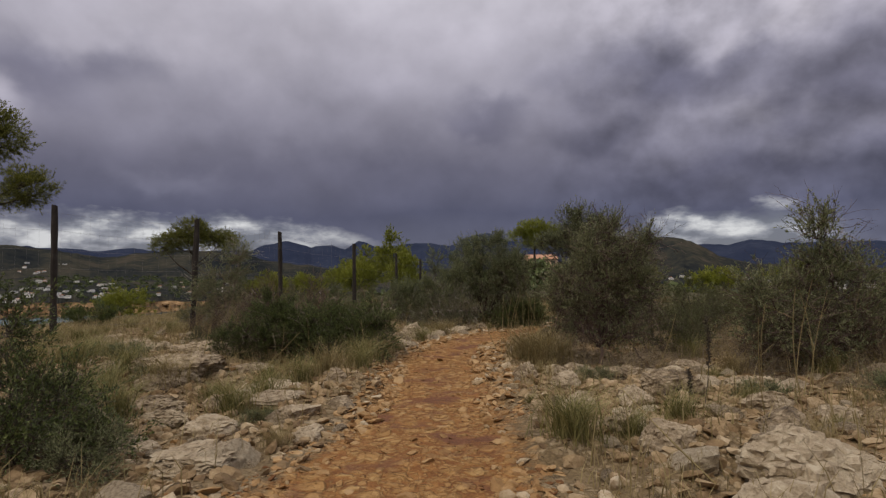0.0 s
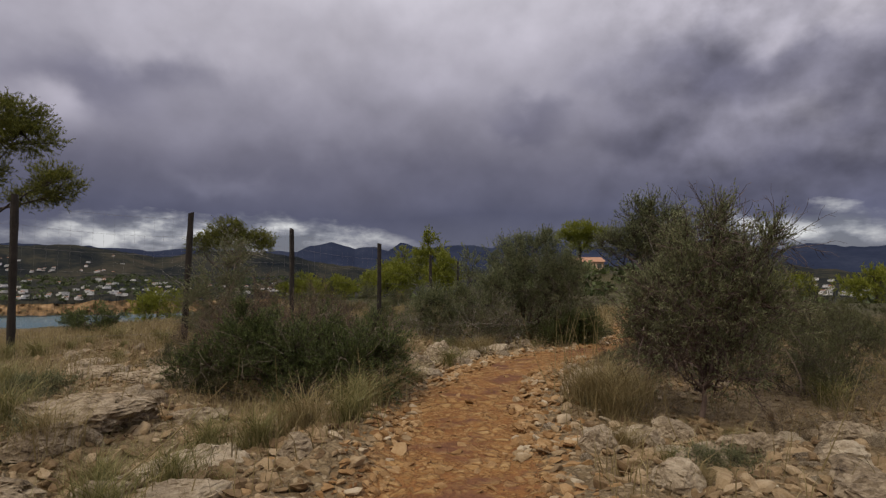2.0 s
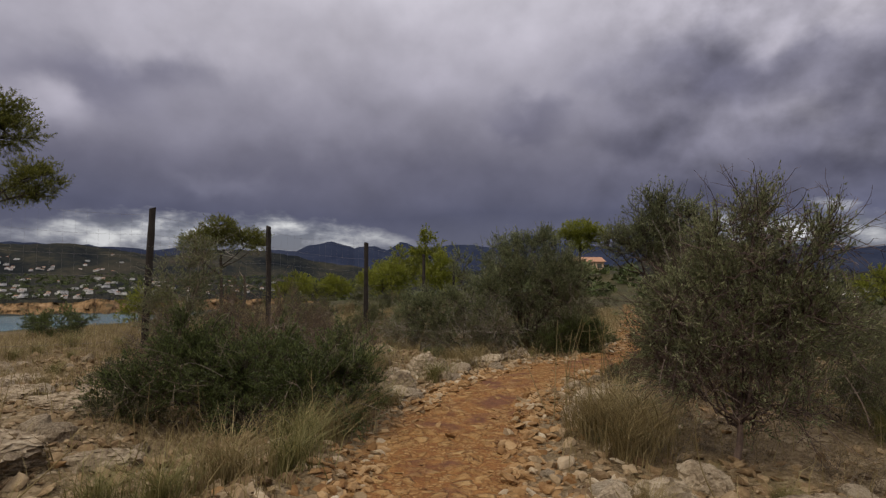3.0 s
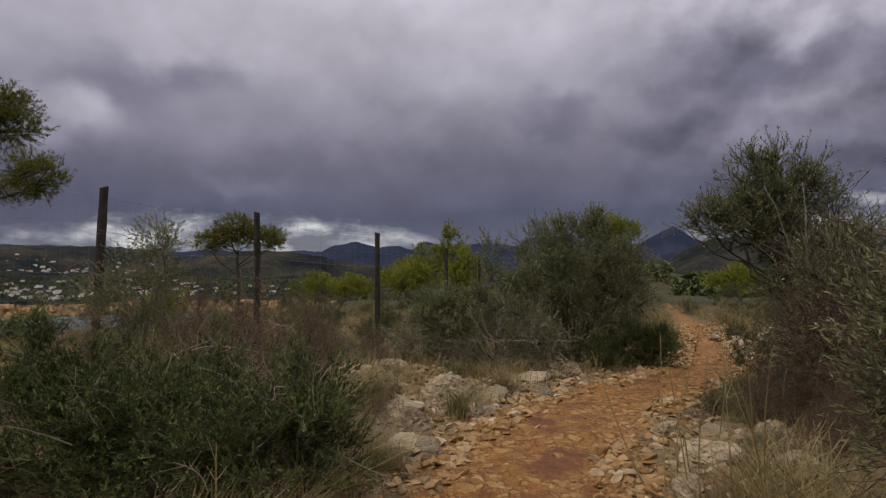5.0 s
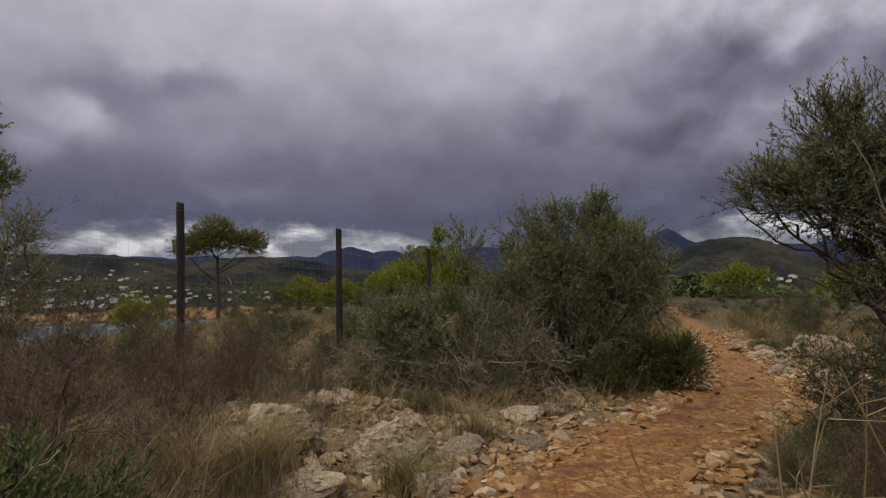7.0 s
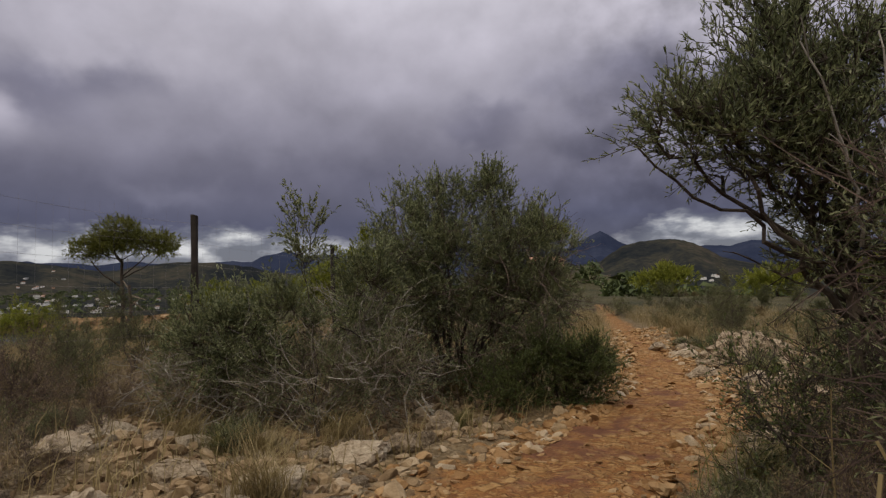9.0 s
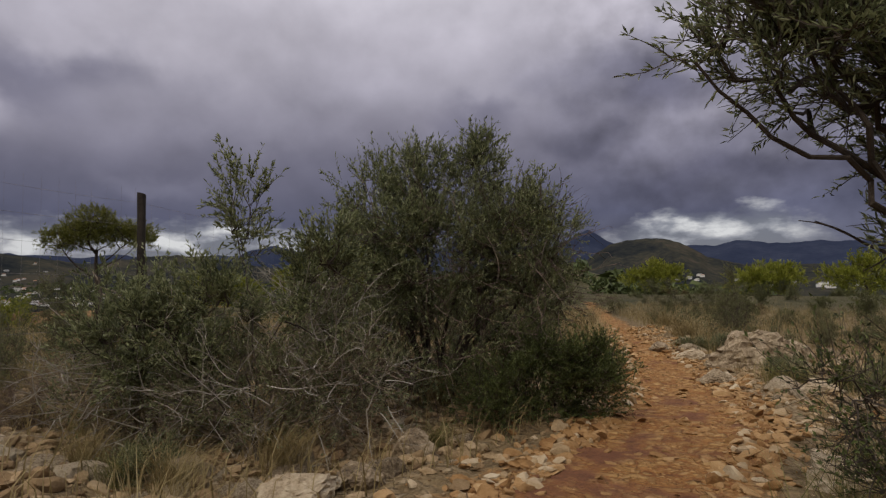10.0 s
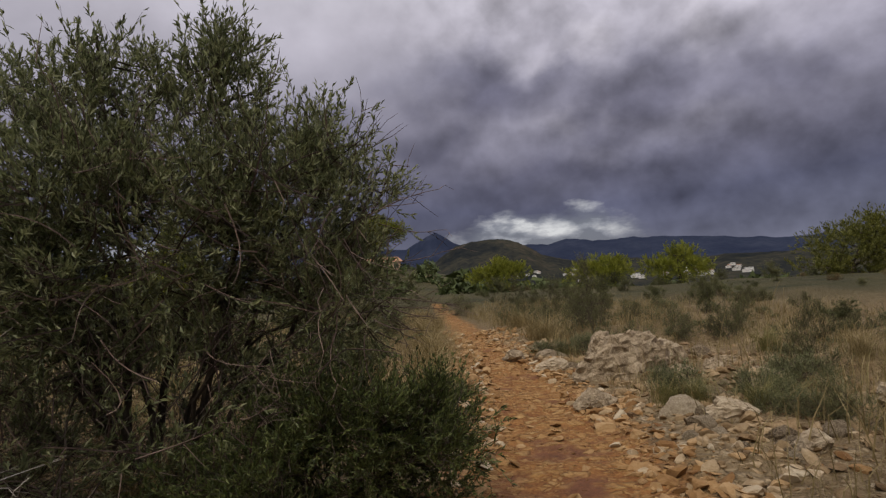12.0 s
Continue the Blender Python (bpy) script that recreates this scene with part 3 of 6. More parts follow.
def grow(seed, base, lobes, limbs=2, branches=60, twigs=900, twig=0.28, leaves=16, leaf=(0.045, 0.011), thick=0.04, up=0.35, spread=0.9, trunk=0.0, bare=0.0, tube=True, fill=0.0, low=0.0, shade=0.0, sway=0.12):
    """Wood and leaves of a plant: limbs run from the base into the lobes of the crown (centre and radii), branches off the limbs, leafy twigs off the branches."""
    rng = np.random.RandomState(seed)
    base = np.array(base, float)
    lobes = np.array(lobes, float)
    vol = lobes[:, 3:].prod(1) ** 0.75
    vol /= vol.sum()
    A, B, C = [], [], []
    bole = lobes[:, :2].mean(0) * 0.25
    for lb in lobes:
        for _ in range(limbs):
            foot = base + rng.normal(size=3) * [thick * 1.2, thick * 1.2, 0]
            if trunk:
                foot = base + np.array([bole[0], bole[1], trunk]) * rng.uniform(0.62, 1.0)
            end = lb[:3] + rng.normal(size=3) * lb[3:] * 0.3
            A.append(foot), C.append(end)
            B.append(foot * 0.55 + end * 0.45 + rng.normal(size=3) * sway * np.linalg.norm(end - foot) + [0, 0, (0.15 if not trunk else -0.05) * np.linalg.norm(end - foot)])
    A, B, C = map(np.array, (A, B, C))
    limb = bezier(A, B, C, 12)
    limb[:, 1:-1] += rng.normal(size=limb[:, 1:-1].shape) * 0.025
    rl = thick * (0.5 if trunk else 1.0) * np.linspace(1, 0.3, 12)[None] * rng.uniform(0.6, 1.1, len(A))[:, None]
    nodes = limb[:, 4:].reshape(-1, 3)
    which = rng.choice(len(lobes), branches, p=vol)
    u = unit(rng.normal(size=(branches, 3)) + [0, 0, 0.25])
    tip = lobes[which, :3] + u * lobes[which, 3:] * rng.uniform(0.5, 0.92, branches)[:, None]
    near = np.argmin(np.linalg.norm(tip[:, None] - nodes[None], axis=2) * rng.uniform(0.7, 1.4, (branches, len(nodes))), axis=1)
    st = nodes[near]
    br = bezier(st, (st + tip) / 2 + rng.normal(size=tip.shape) * 0.08 + [0, 0, -0.04], tip, 6)
    br[:, 1:-1] += rng.normal(size=br[:, 1:-1].shape) * 0.012
    rb = thick * 0.34 * np.linspace(1, 0.3, 6)[None] * rng.uniform(0.6, 1.2, branches)[:, None]
    # twigs
    k = rng.randint(0, branches, twigs)
    s = rng.randint(1, 6, twigs)
    p0 = br[k, s]
    if fill:
        w2 = rng.choice(len(lobes), twigs, p=vol)
        q = lobes[w2, :3] + unit(rng.normal(size=(twigs, 3))) * lobes[w2, 3:] * rng.uniform(0.35, 1.0, (twigs, 1))
        lump = np.sin(q * 2.1 / max(lobes[:, 3].mean(), 0.3) * 2 + seed).sum(1) > -0.9
        k[lump] = np.argmin(np.linalg.norm(q[lump][:, None] - br[None, :, -1], axis=2), axis=1)
        lump &= rng.rand(twigs) < fill
        p0 = np.where(lump[:, None], q, p0)
    cen = lobes[which[k], :3]
    out = unit((p0 - cen) / lobes[which[k], 3:])
    d = unit(out * spread + rng.normal(size=out.shape) * 0.55 + np.array([0, 0, up]))
    ln = twig * rng.uniform(0.45, 1.35, twigs)[:, None]
    p2 = p0 + d * ln
    tw = bezier(p0, p0 + d * ln * 0.5 + rng.normal(size=d.shape) * 0.15 * ln, p2, 3)
    rt = np.tile(np.linspace(1, 0.45, 3) * max(0.0016, thick * 0.07), (twigs, 1))
    main = [tubes(limb, rl, 6 if thick > 0.02 else 4)]
    if trunk:
        t = np.linspace(0, 1, 10)[:, None]
        stem = base + t * np.array([bole[0], bole[1], trunk]) + np.sin(t * 5 + seed) * t * (1 - t) * [0.25, 0.15, 0] * thick * 8
        main.append(tubes(stem[None], (thick * np.linspace(1.15, 0.6, 10))[None], 8))
    wood = joined(main)
    small = joined([tubes(br, rb, 3)] + ([tubes(tw[:, ::1], rt, 3)] if tube else []))
    bald = np.where(p0[:, 2] < low + rng.normal(size=twigs) * 0.25, np.maximum(shade, bare), bare)  # shaded twigs have shed their leaves
    keep = np.nonzero(rng.rand(twigs) >= bald)[0]
    kk = np.repeat(keep, leaves)
    t = rng.uniform(0.12, 1.05, len(kk))[:, None]
    a0, a3, mid = tw[kk, 0], tw[kk, 2], tw[kk, 1]
    b = a0 * (1 - t) ** 2 + (2 * mid - 0.5 * (a0 + a3)) * 2 * t * (1 - t) + a3 * t ** 2
    dirs = d[kk] * 0.85 + rng.normal(size=b.shape) * 0.45 + [0, 0, 0.25]
    foliage = leaf_quads(rng, b, dirs, leaf[0], leaf[1])
    return wood, small, foliage


def plant(name, label, category, x, y, seed, lobes, leaf_mat, wood_mat=None, group="", z=None, sink=0.05, wood_name="trunk", leaf_name="crown", dead=0, dead_mat=None, dead_top=9.0, **how):
    root = new(name)
    z = spot(x, y, sink) if z is None else z
    root.matrix_basis = pose(x, y, z)
    wood, small, foliage = grow(seed, (0, 0, 0), lobes, **how)
    part(wood_name, mesh_of(wood_name, *wood, wood_mat or BARK), root)
    tagged(part("twig_mass", mesh_of("twig_mass", *small, wood_mat or BARK), root), kind="stuff")
    part(leaf_name, mesh_of(leaf_name, *foliage, leaf_mat), root)
    if dead:
        rng = np.random.RandomState(seed + 900)
        lb = np.array([q for q in lobes if q[2] < dead_top], float)
        k = rng.choice(len(lb), dead)
        u = unit(rng.normal(size=(dead, 3)) + [0, -0.5, 0])
        p0 = lb[k, :3] + u * lb[k, 3:] * rng.uniform(0.55, 0.9, (dead, 1))
        d = unit(u + rng.normal(size=u.shape) * 0.7 + [0, 0, 0.2]) * rng.uniform(0.2, 0.5, (dead, 1))
        main = bezier(p0, p0 + d * 0.5 + rng.normal(size=d.shape) * 0.06, p0 + d, 6)
        n = dead * 3
        j, q = rng.randint(0, dead, n), rng.randint(2, 6, n)
        d2 = unit(d[j] + rng.normal(size=(n, 3)) * 0.25) * rng.uniform(0.06, 0.2, (n, 1))
        side = np.stack([main[j, q], main[j, q] + d2 * 0.55 + rng.normal(size=d2.shape) * 0.012, main[j, q] + d2], 1)
        V, F = joined([tubes(main, np.tile(np.linspace(1, 0.4, 6) * 0.004, (dead, 1)), 3), tubes(side, np.tile(np.linspace(1, 0.5, 3) * 0.002, (n, 1)), 3)])
        tagged(part("brushwood", mesh_of("brushwood", V, F, dead_mat or BLEACHED), root, "bare dead twigs"), kind="stuff")
    return tagged(root, label, category, group)


# wild olives and shrubs beside the footpath; lobes are centre and radii from the foot
plant("olive_tree", "bushy wild olive with grey-green leaves beside footpath", "tree", 0.75, 15.2, 11,
      [(0.1, 0, 1.35, 0.85, 0.9, 0.75), (-0.35, -0.1, 1.8, 0.6, 0.6, 0.55), (0.8, -0.1, 1.55, 0.55, 0.7, 0.55), (-0.1, 0, 2.2, 0.36, 0.4, 0.4), (0.4, 0, 2.2, 0.36, 0.4, 0.4), (-0.8, -0.2, 1.0, 0.7, 0.7, 0.6), (1.0, -0.1, 1.1, 0.35, 0.6, 0.45),
       (0.1, -0.3, 0.6, 0.9, 0.7, 0.5), (-0.7, -0.3, 0.45, 0.7, 0.6, 0.42), (-0.65, 0, 2.0, 0.36, 0.35, 0.4), (1.0, 0, 1.8, 0.3, 0.35, 0.32), (-0.1, -0.3, 1.5, 0.8, 0.6, 0.6),
       (-0.02, 0, 2.5, 0.18, 0.2, 0.24), (0.48, 0, 2.45, 0.16, 0.2, 0.22), (-0.5, 0.1, 2.35, 0.2, 0.2, 0.2), (0.98, 0, 2.05, 0.2, 0.25, 0.2), (1.24, 0, 1.7, 0.16, 0.25, 0.18)],
      OLIVE_LEAF, limbs=1, branches=400, twigs=8000, leaves=14, twig=0.2, leaf=(0.044, 0.0115), thick=0.024, bare=0.06, fill=0.55, up=0.75, low=1.0, shade=0.55, dead=420, dead_mat=RED_TWIGS, dead_top=1.56)
plant("olive_sapling", "thin upright wild olive sapling among twigs", "tree", -0.35, 13.55, 12,
      [(-0.08, 0, 1.7, 0.2, 0.22, 0.55), (-0.35, 0.1, 1.0, 0.35, 0.35, 0.4), (0.45, 0.1, 1.2, 0.3, 0.3, 0.45), (-0.75, 0.2, 0.9, 0.4, 0.4, 0.5), (-1.1, 0.1, 0.9, 0.35, 0.35, 0.45)],
      OLIVE_LEAF, limbs=1, trunk=0.3, branches=110, twigs=1500, leaves=14, twig=0.2, leaf=(0.042, 0.0125), thick=0.02, up=0.7)
plant("grey_shrub", "low tangled shrub of bare grey twigs and sparse leaves", "shrub", -0.4, 13.75, 13,
      [(0, 0, 0.5, 0.75, 0.6, 0.42), (0.6, 0, 0.55, 0.55, 0.5, 0.45), (-0.7, 0.1, 0.5, 0.6, 0.5, 0.45), (0.2, 0.3, 0.9, 0.5, 0.5, 0.35), (-1.3, 0.2, 0.45, 0.55, 0.5, 0.42)],
      GREY_LEAF, DEAD_WOOD, limbs=4, branches=260, twigs=3000, leaves=10, twig=0.2, leaf=(0.034, 0.009), thick=0.014, bare=0.35, dead=280)
plant("mastic_bush", "dense low dark green mastic bush at path edge", "bush", 1.75, 14.85, 14,
      [(0, 0, 0.34, 0.62, 0.5, 0.42), (0.38, -0.05, 0.4, 0.38, 0.4, 0.4), (-0.5, -0.3, 0.3, 0.5, 0.45, 0.38), (-0.05, -0.1, 0.58, 0.45, 0.4, 0.28)],
      MASTIC_LEAF, limbs=4, branches=240, twigs=3600, leaves=17, twig=0.15, leaf=(0.029, 0.0085), thick=0.012, up=0.6, fill=0.3)
plant("mastic_bush", "broad rounded dark green mastic bush among grass", "bush", -1.8, 7.95, 15,
      [(0, 0, 0.45, 0.85, 0.7, 0.5), (-0.85, 0.1, 0.45, 0.75, 0.65, 0.48), (0.7, -0.1, 0.42, 0.6, 0.55, 0.46), (-0.2, 0.3, 0.7, 0.7, 0.5, 0.42), (-1.4, 0, 0.3, 0.45, 0.4, 0.32), (0.75, 0.2, 0.7, 0.35, 0.35, 0.35), (-0.9, 0.2, 0.8, 0.45, 0.4, 0.4), (0.3, 0.85, 0.42, 0.6, 0.6, 0.45), (-0.6, 1.0, 0.45, 0.8, 0.65, 0.48)],
      MASTIC_LEAF, limbs=4, branches=420, twigs=7000, leaves=15, twig=0.18, leaf=(0.034, 0.0105), thick=0.016, bare=0.06, up=0.5, dead=160, dead_mat=DEAD_WOOD)
leaning = plant("olive_tree", "leaning wild olive tree with dark trunk overhanging path", "tree", 3.15, 12.05, 16,
      [(-1.22, -0.25, 2.0, 0.12, 0.16, 0.09), (-1.08, -0.25, 2.05, 0.18, 0.22, 0.13), (-0.98, -0.2, 2.17, 0.2, 0.25, 0.18), (-0.84, -0.2, 2.06, 0.26, 0.3, 0.2), (-0.65, -0.1, 2.06, 0.3, 0.34, 0.3), (-0.49, -0.05, 2.46, 0.28, 0.3, 0.48), (-0.15, -0.05, 2.54, 0.36, 0.36, 0.46),
       (-0.34, -0.05, 2.1, 0.46, 0.45, 0.42), (-0.1, 0, 1.8, 0.44, 0.45, 0.42), (0.18, 0.05, 2.3, 0.4, 0.4, 0.55), (-0.15, -0.05, 1.4, 0.25, 0.3, 0.26), (0.45, 0.1, 1.65, 0.5, 0.5, 0.5), (0.4, 0.1, 1.0, 0.5, 0.5, 0.5), (-0.05, -0.1, 0.62, 0.4, 0.42, 0.5), (0.3, -0.2, 0.45, 0.5, 0.5, 0.4)],
      OLIVE_LEAF, limbs=1, branches=420, twigs=5600, leaves=13, twig=0.2, leaf=(0.042, 0.0105), thick=0.045, trunk=1.6, bare=0.12, fill=0.28, up=0.6, low=1.15, shade=0.65, sway=0.04)


def bare_limb(parent, label, mat, a, b, c, r, side, seed):
    """A leafless limb from a by b to c, with side shoots."""
    rng = np.random.RandomState(seed)
    line = bezier(np.array([a], float), np.array([b], float), np.array([c], float), 12)
    line[:, 1:] += rng.normal(size=line[:, 1:].shape) * 0.008
    pieces = [tubes(line, (r * np.linspace(1, 0.35, 12))[None], 5)]
    run = unit(line[0, -1] - line[0, 0])
    for _ in range(side):
        k = rng.randint(4, 11)
        d = unit(run + rng.normal(size=3) * 0.5) * rng.uniform(0.08, 0.26)
        p = line[0, k]
        pieces.append(tubes(bezier(p[None], p[None] + d * 0.5 + rng.normal(size=3) * 0.02, p[None] + d, 5), (r * 0.4 * np.linspace(1, 0.4, 5))[None], 4))
    part("limb", mesh_of("limb", *joined(pieces), mat), parent, label)


bare_limb(leaning, "long bleached bare limb", BLEACHED, (-0.1, -0.2, 1.4), (-0.25, -0.45, 1.9), (-0.5, -0.5, 2.4), 0.011, 5, 1)
bare_limb(leaning, "long bleached bare limb", BLEACHED, (0.0, -0.2, 1.4), (-0.1, -0.5, 1.8), (-0.12, -0.5, 2.45), 0.010, 6, 2)
bare_limb(leaning, "dark dead limb over the path", BARK, (0.1, 0, 1.05), (-0.3, 0.05, 1.2), (-0.6, 0.15, 1.42), 0.012, 2, 3)
plant("grey_shrub", "half-dead thicket of tangled reddish-brown twigs", "shrub", 3.2, 10.9, 17,
      [(0, 0, 1.1, 0.65, 0.6, 0.7), (-0.4, -0.15, 0.75, 0.5, 0.5, 0.5), (0.55, 0, 1.2, 0.6, 0.6, 0.7), (0, 0.1, 1.65, 0.4, 0.45, 0.4), (0.65, 0, 1.8, 0.35, 0.4, 0.4), (0.4, -0.1, 0.6, 0.7, 0.6, 0.45), (-0.35, 0.1, 1.4, 0.35, 0.4, 0.35)],
      GREY_LEAF, RED_TWIGS, limbs=3, branches=340, twigs=4200, leaves=11, twig=0.2, leaf=(0.042, 0.011), thick=0.02, bare=0.5, fill=0.35, up=0.6, low=1.2, shade=0.8, dead=480, dead_mat=RED_TWIGS)
plant("olive_shrub", "silvery wild olive shrub on one dark stem", "shrub", 2.4, 7.75, 24,
      [(-0.05, 0, 1.75, 0.34, 0.36, 0.42), (0.5, 0, 1.6, 0.3, 0.36, 0.42), (0.05, 0, 1.2, 0.6, 0.55, 0.5), (0.55, 0, 1.1, 0.42, 0.5, 0.45), (-0.4, 0, 1.15, 0.36, 0.45, 0.45), (0.35, 0, 0.55, 0.4, 0.4, 0.28), (-0.3, 0.1, 0.75, 0.4, 0.4, 0.3), (0.2, 0, 2.0, 0.2, 0.24, 0.24), (0.7, 0, 1.85, 0.14, 0.2, 0.22)],
      GREY_LEAF, RED_TWIGS, limbs=2, branches=280, twigs=3500, leaves=13, twig=0.24, leaf=(0.042, 0.0115), thick=0.03, trunk=0.42, bare=0.2, fill=0.22, up=0.75, low=0.9, shade=0.65, dead=280, dead_mat=RED_TWIGS)
plant("thorny_shrub", "dark tangled thorny shrub on the verge", "shrub", 2.7, 11.85, 18,
      [(0, 0, 0.55, 0.35, 0.35, 0.3), (-0.3, -0.05, 0.7, 0.26, 0.28, 0.2), (0.25, 0, 0.5, 0.4, 0.4, 0.4), (-0.1, -0.2, 0.35, 0.4, 0.35, 0.26)],
      MASTIC_LEAF, BARK, limbs=3, branches=140, twigs=1000, leaves=7, twig=0.18, leaf=(0.024, 0.011), thick=0.011, bare=0.35)
plant("mastic_bush", "dark rounded bush on the dry meadow", "bush", -11.5, 16.2, 23,
      [(0, 0, 0.5, 0.75, 0.7, 0.5), (0.5, 0, 0.4, 0.5, 0.5, 0.4), (-0.5, 0, 0.4, 0.55, 0.5, 0.4)],
      MASTIC_LEAF, limbs=2, branches=60, twigs=600, leaves=9, twig=0.2, leaf=(0.07, 0.024), thick=0.02, tube=False)
plant("olive_shrub", "tall slender wild olive shrub in dry scrub", "shrub", 4.75, 6.4, 19,
      [(0, 0, 1.65, 0.26, 0.28, 0.5), (0.3, 0, 1.0, 0.7, 0.7, 0.6), (-0.5, 0, 0.8, 0.6, 0.6, 0.6), (0.1, 0, 0.45, 0.9, 0.7, 0.4)],
      GREY_LEAF, RED_TWIGS, limbs=3, branches=240, twigs=3600, leaves=13, twig=0.22, leaf=(0.046, 0.013), thick=0.022, bare=0.1, fill=0.35, up=0.6, low=1.1, shade=0.6, dead=220, dead_mat=RED_TWIGS)
plant("mastic_bush", "dark bush with thin arching twigs beside rocks", "bush", -2.5, 3.1, 20,
      [(0, 0, 0.45, 0.5, 0.5, 0.4), (-0.45, 0.1, 0.95, 0.4, 0.4, 0.45), (0.15, -0.3, 0.3, 0.5, 0.4, 0.3), (-0.2, 0.5, 0.35, 0.5, 0.5, 0.35), (0.45, 0.1, 0.22, 0.4, 0.4, 0.2)],
      MASTIC_LEAF, limbs=4, branches=170, twigs=1900, leaves=11, twig=0.22, leaf=(0.03, 0.013), thick=0.016, bare=0.15)
plant("olive_shrub", "grey wild olive shrub grown around fence post", "shrub", -5.3, 12.0, 21,
      [(0, 0, 1.2, 0.65, 0.6, 0.7), (0.4, 0, 1.75, 0.4, 0.4, 0.45), (-0.4, 0, 0.8, 0.6, 0.6, 0.5), (0.2, 0, 0.5, 0.8, 0.6, 0.4)],
      GREY_LEAF, DEAD_WOOD, limbs=3, branches=160, twigs=1700, leaves=10, twig=0.22, leaf=(0.045, 0.012), thick=0.022, bare=0.2, dead=50)

# ---- scrub of the hilltop: a few kinds, many plants ----


def scatter_scrub():
    rng = np.random.RandomState(5)
    near_dry = dict(limbs=3, branches=60, twigs=400, leaves=7, leaf=(0.034, 0.007), thick=0.009, bare=0.3, twig=0.2)
    near_green = dict(limbs=2, branches=80, twigs=900, leaves=11, leaf=(0.034, 0.009), thick=0.011, twig=0.19, up=0.6, bare=0.08)
    thicket = dict(limbs=4, branches=150, twigs=1300, leaves=6, leaf=(0.034, 0.007), thick=0.01, bare=0.45, twig=0.22, up=0.7)
    far = dict(limbs=1, branches=30, twigs=420, leaves=8, leaf=(0.075, 0.024), thick=0.02, twig=0.26, tube=False)
    heath = [(0, 0, 0.28, 0.5, 0.5, 0.26), (0.35, 0.2, 0.24, 0.35, 0.35, 0.22), (-0.3, -0.1, 0.22, 0.4, 0.4, 0.2)]
    round_ = [(0, 0, 0.45, 0.6, 0.6, 0.45), (0.4, 0.2, 0.4, 0.5, 0.5, 0.38), (-0.4, -0.1, 0.35, 0.55, 0.5, 0.34)]
    tall = [(0, 0, 0.8, 0.6, 0.6, 0.6), (0.3, 0, 1.3, 0.38, 0.38, 0.45), (-0.4, 0.1, 0.6, 0.6, 0.6, 0.5), (0.4, 0, 0.5, 0.6, 0.6, 0.45)]
    kinds = []
    for k, (nm, lab, lobes, mat, wood, how) in enumerate((
        ("scrub_bush", "rounded olive-green scrub bush on dry hilltop", round_, SCRUB_LEAF, BARK, near_green),
        ("dry_shrub", "dry brown shrub of bare brittle twigs", heath, DRY_BROWN, DEAD_WOOD, near_dry),
        ("scrub_bush", "upright grey-green scrub bush in dry grass", tall, SCRUB_LEAF, BARK, near_green),
        ("heath_cushion", "low grey-green heath cushion between stones", heath, GREY_LEAF, BARK, near_green),
        ("dry_shrub", "tall reddish-brown thicket of dry brittle twigs", tall, DRY_BROWN, RED_TWIGS, thicket),
        ("scrub_bush", "rounded olive-green scrub bush on hillside", round_, SCRUB_LEAF, BARK, far),
        ("scrub_bush", "upright olive-green scrub bush on hillside", tall, SCRUB_LEAF, BARK, far),
        ("dry_shrub", "faded brown dry shrub on hillside", round_, DRY_BROWN, DEAD_WOOD, far),
    )):
        kinds.append([plant(nm, lab, "bush", 0, 0, 100 + k, lobes, mat, wood, group="scrub of the hilltop", z=0, **how), False])

    def place(k, x, y, s):
        m = pose(x, y, spot(x, y, 0.05), 0, 0, rng.uniform(0, 360)) @ Matrix.Diagonal((s, s, s * rng.uniform(0.85, 1.1), 1))
        if kinds[k][1]:
            copy_thing(kinds[k][0], m)
        else:
            kinds[k][1] = True
            kinds[k][0].matrix_basis = m
    for x, y, s in ((-1.3, 9.1, 0.7), (-1.6, 9.7, 1.0), (-2.0, 10.2, 1.1), (-1.2, 10.0, 0.7), (1.7, 9.0, 0.7), (1.9, 9.4, 0.8), (2.3, 8.8, 0.9), (4.0, 6.2, 0.9), (5.3, 6.6, 1.3), (4.4, 7.2, 1.2), (5.5, 7.6, 1.5)):
        place(1, x, y, s)
    for x, y, s in ((-1.95, 2.95, 0.7), (-2.3, 3.7, 0.7), (2.1, 11.3, 0.75), (2.45, 11.4, 0.8), (2.3, 10.9, 0.7), (1.65, 8.5, 0.6), (1.85, 8.9, 0.8)):
        place(3, x, y, s)
    for x, y, s in ((-2.9, 10.4, 0.85), (-3.6, 10.9, 0.9), (-2.3, 11.0, 0.65), (-4.3, 11.9, 0.9), (-3.3, 12.1, 0.8), (-2.6, 9.8, 0.7), (-3.9, 9.8, 0.8), (-3.2, 13.2, 0.75), (-4.9, 10.6, 0.8), (-1.9, 10.3, 0.45), (-2.5, 9.0, 0.7), (-3.3, 8.8, 0.8),
                    (2.2, 10.6, 0.42), (2.6, 10.9, 0.55), (2.45, 11.3, 0.5), (2.0, 11.1, 0.35), (2.55, 9.9, 0.5), (2.3, 9.5, 0.45), (5.2, 6.0, 0.8), (5.6, 7.2, 0.9), (4.3, 6.9, 0.7),
                    (0.4, 16.1, 0.7), (1.1, 16.0, 0.6), (-0.2, 15.9, 0.7), (0.75, 15.7, 0.6), (2.85, 10.2, 0.6), (2.7, 10.55, 0.6), (2.95, 11.4, 0.7)):
        place(4, x, y, s)
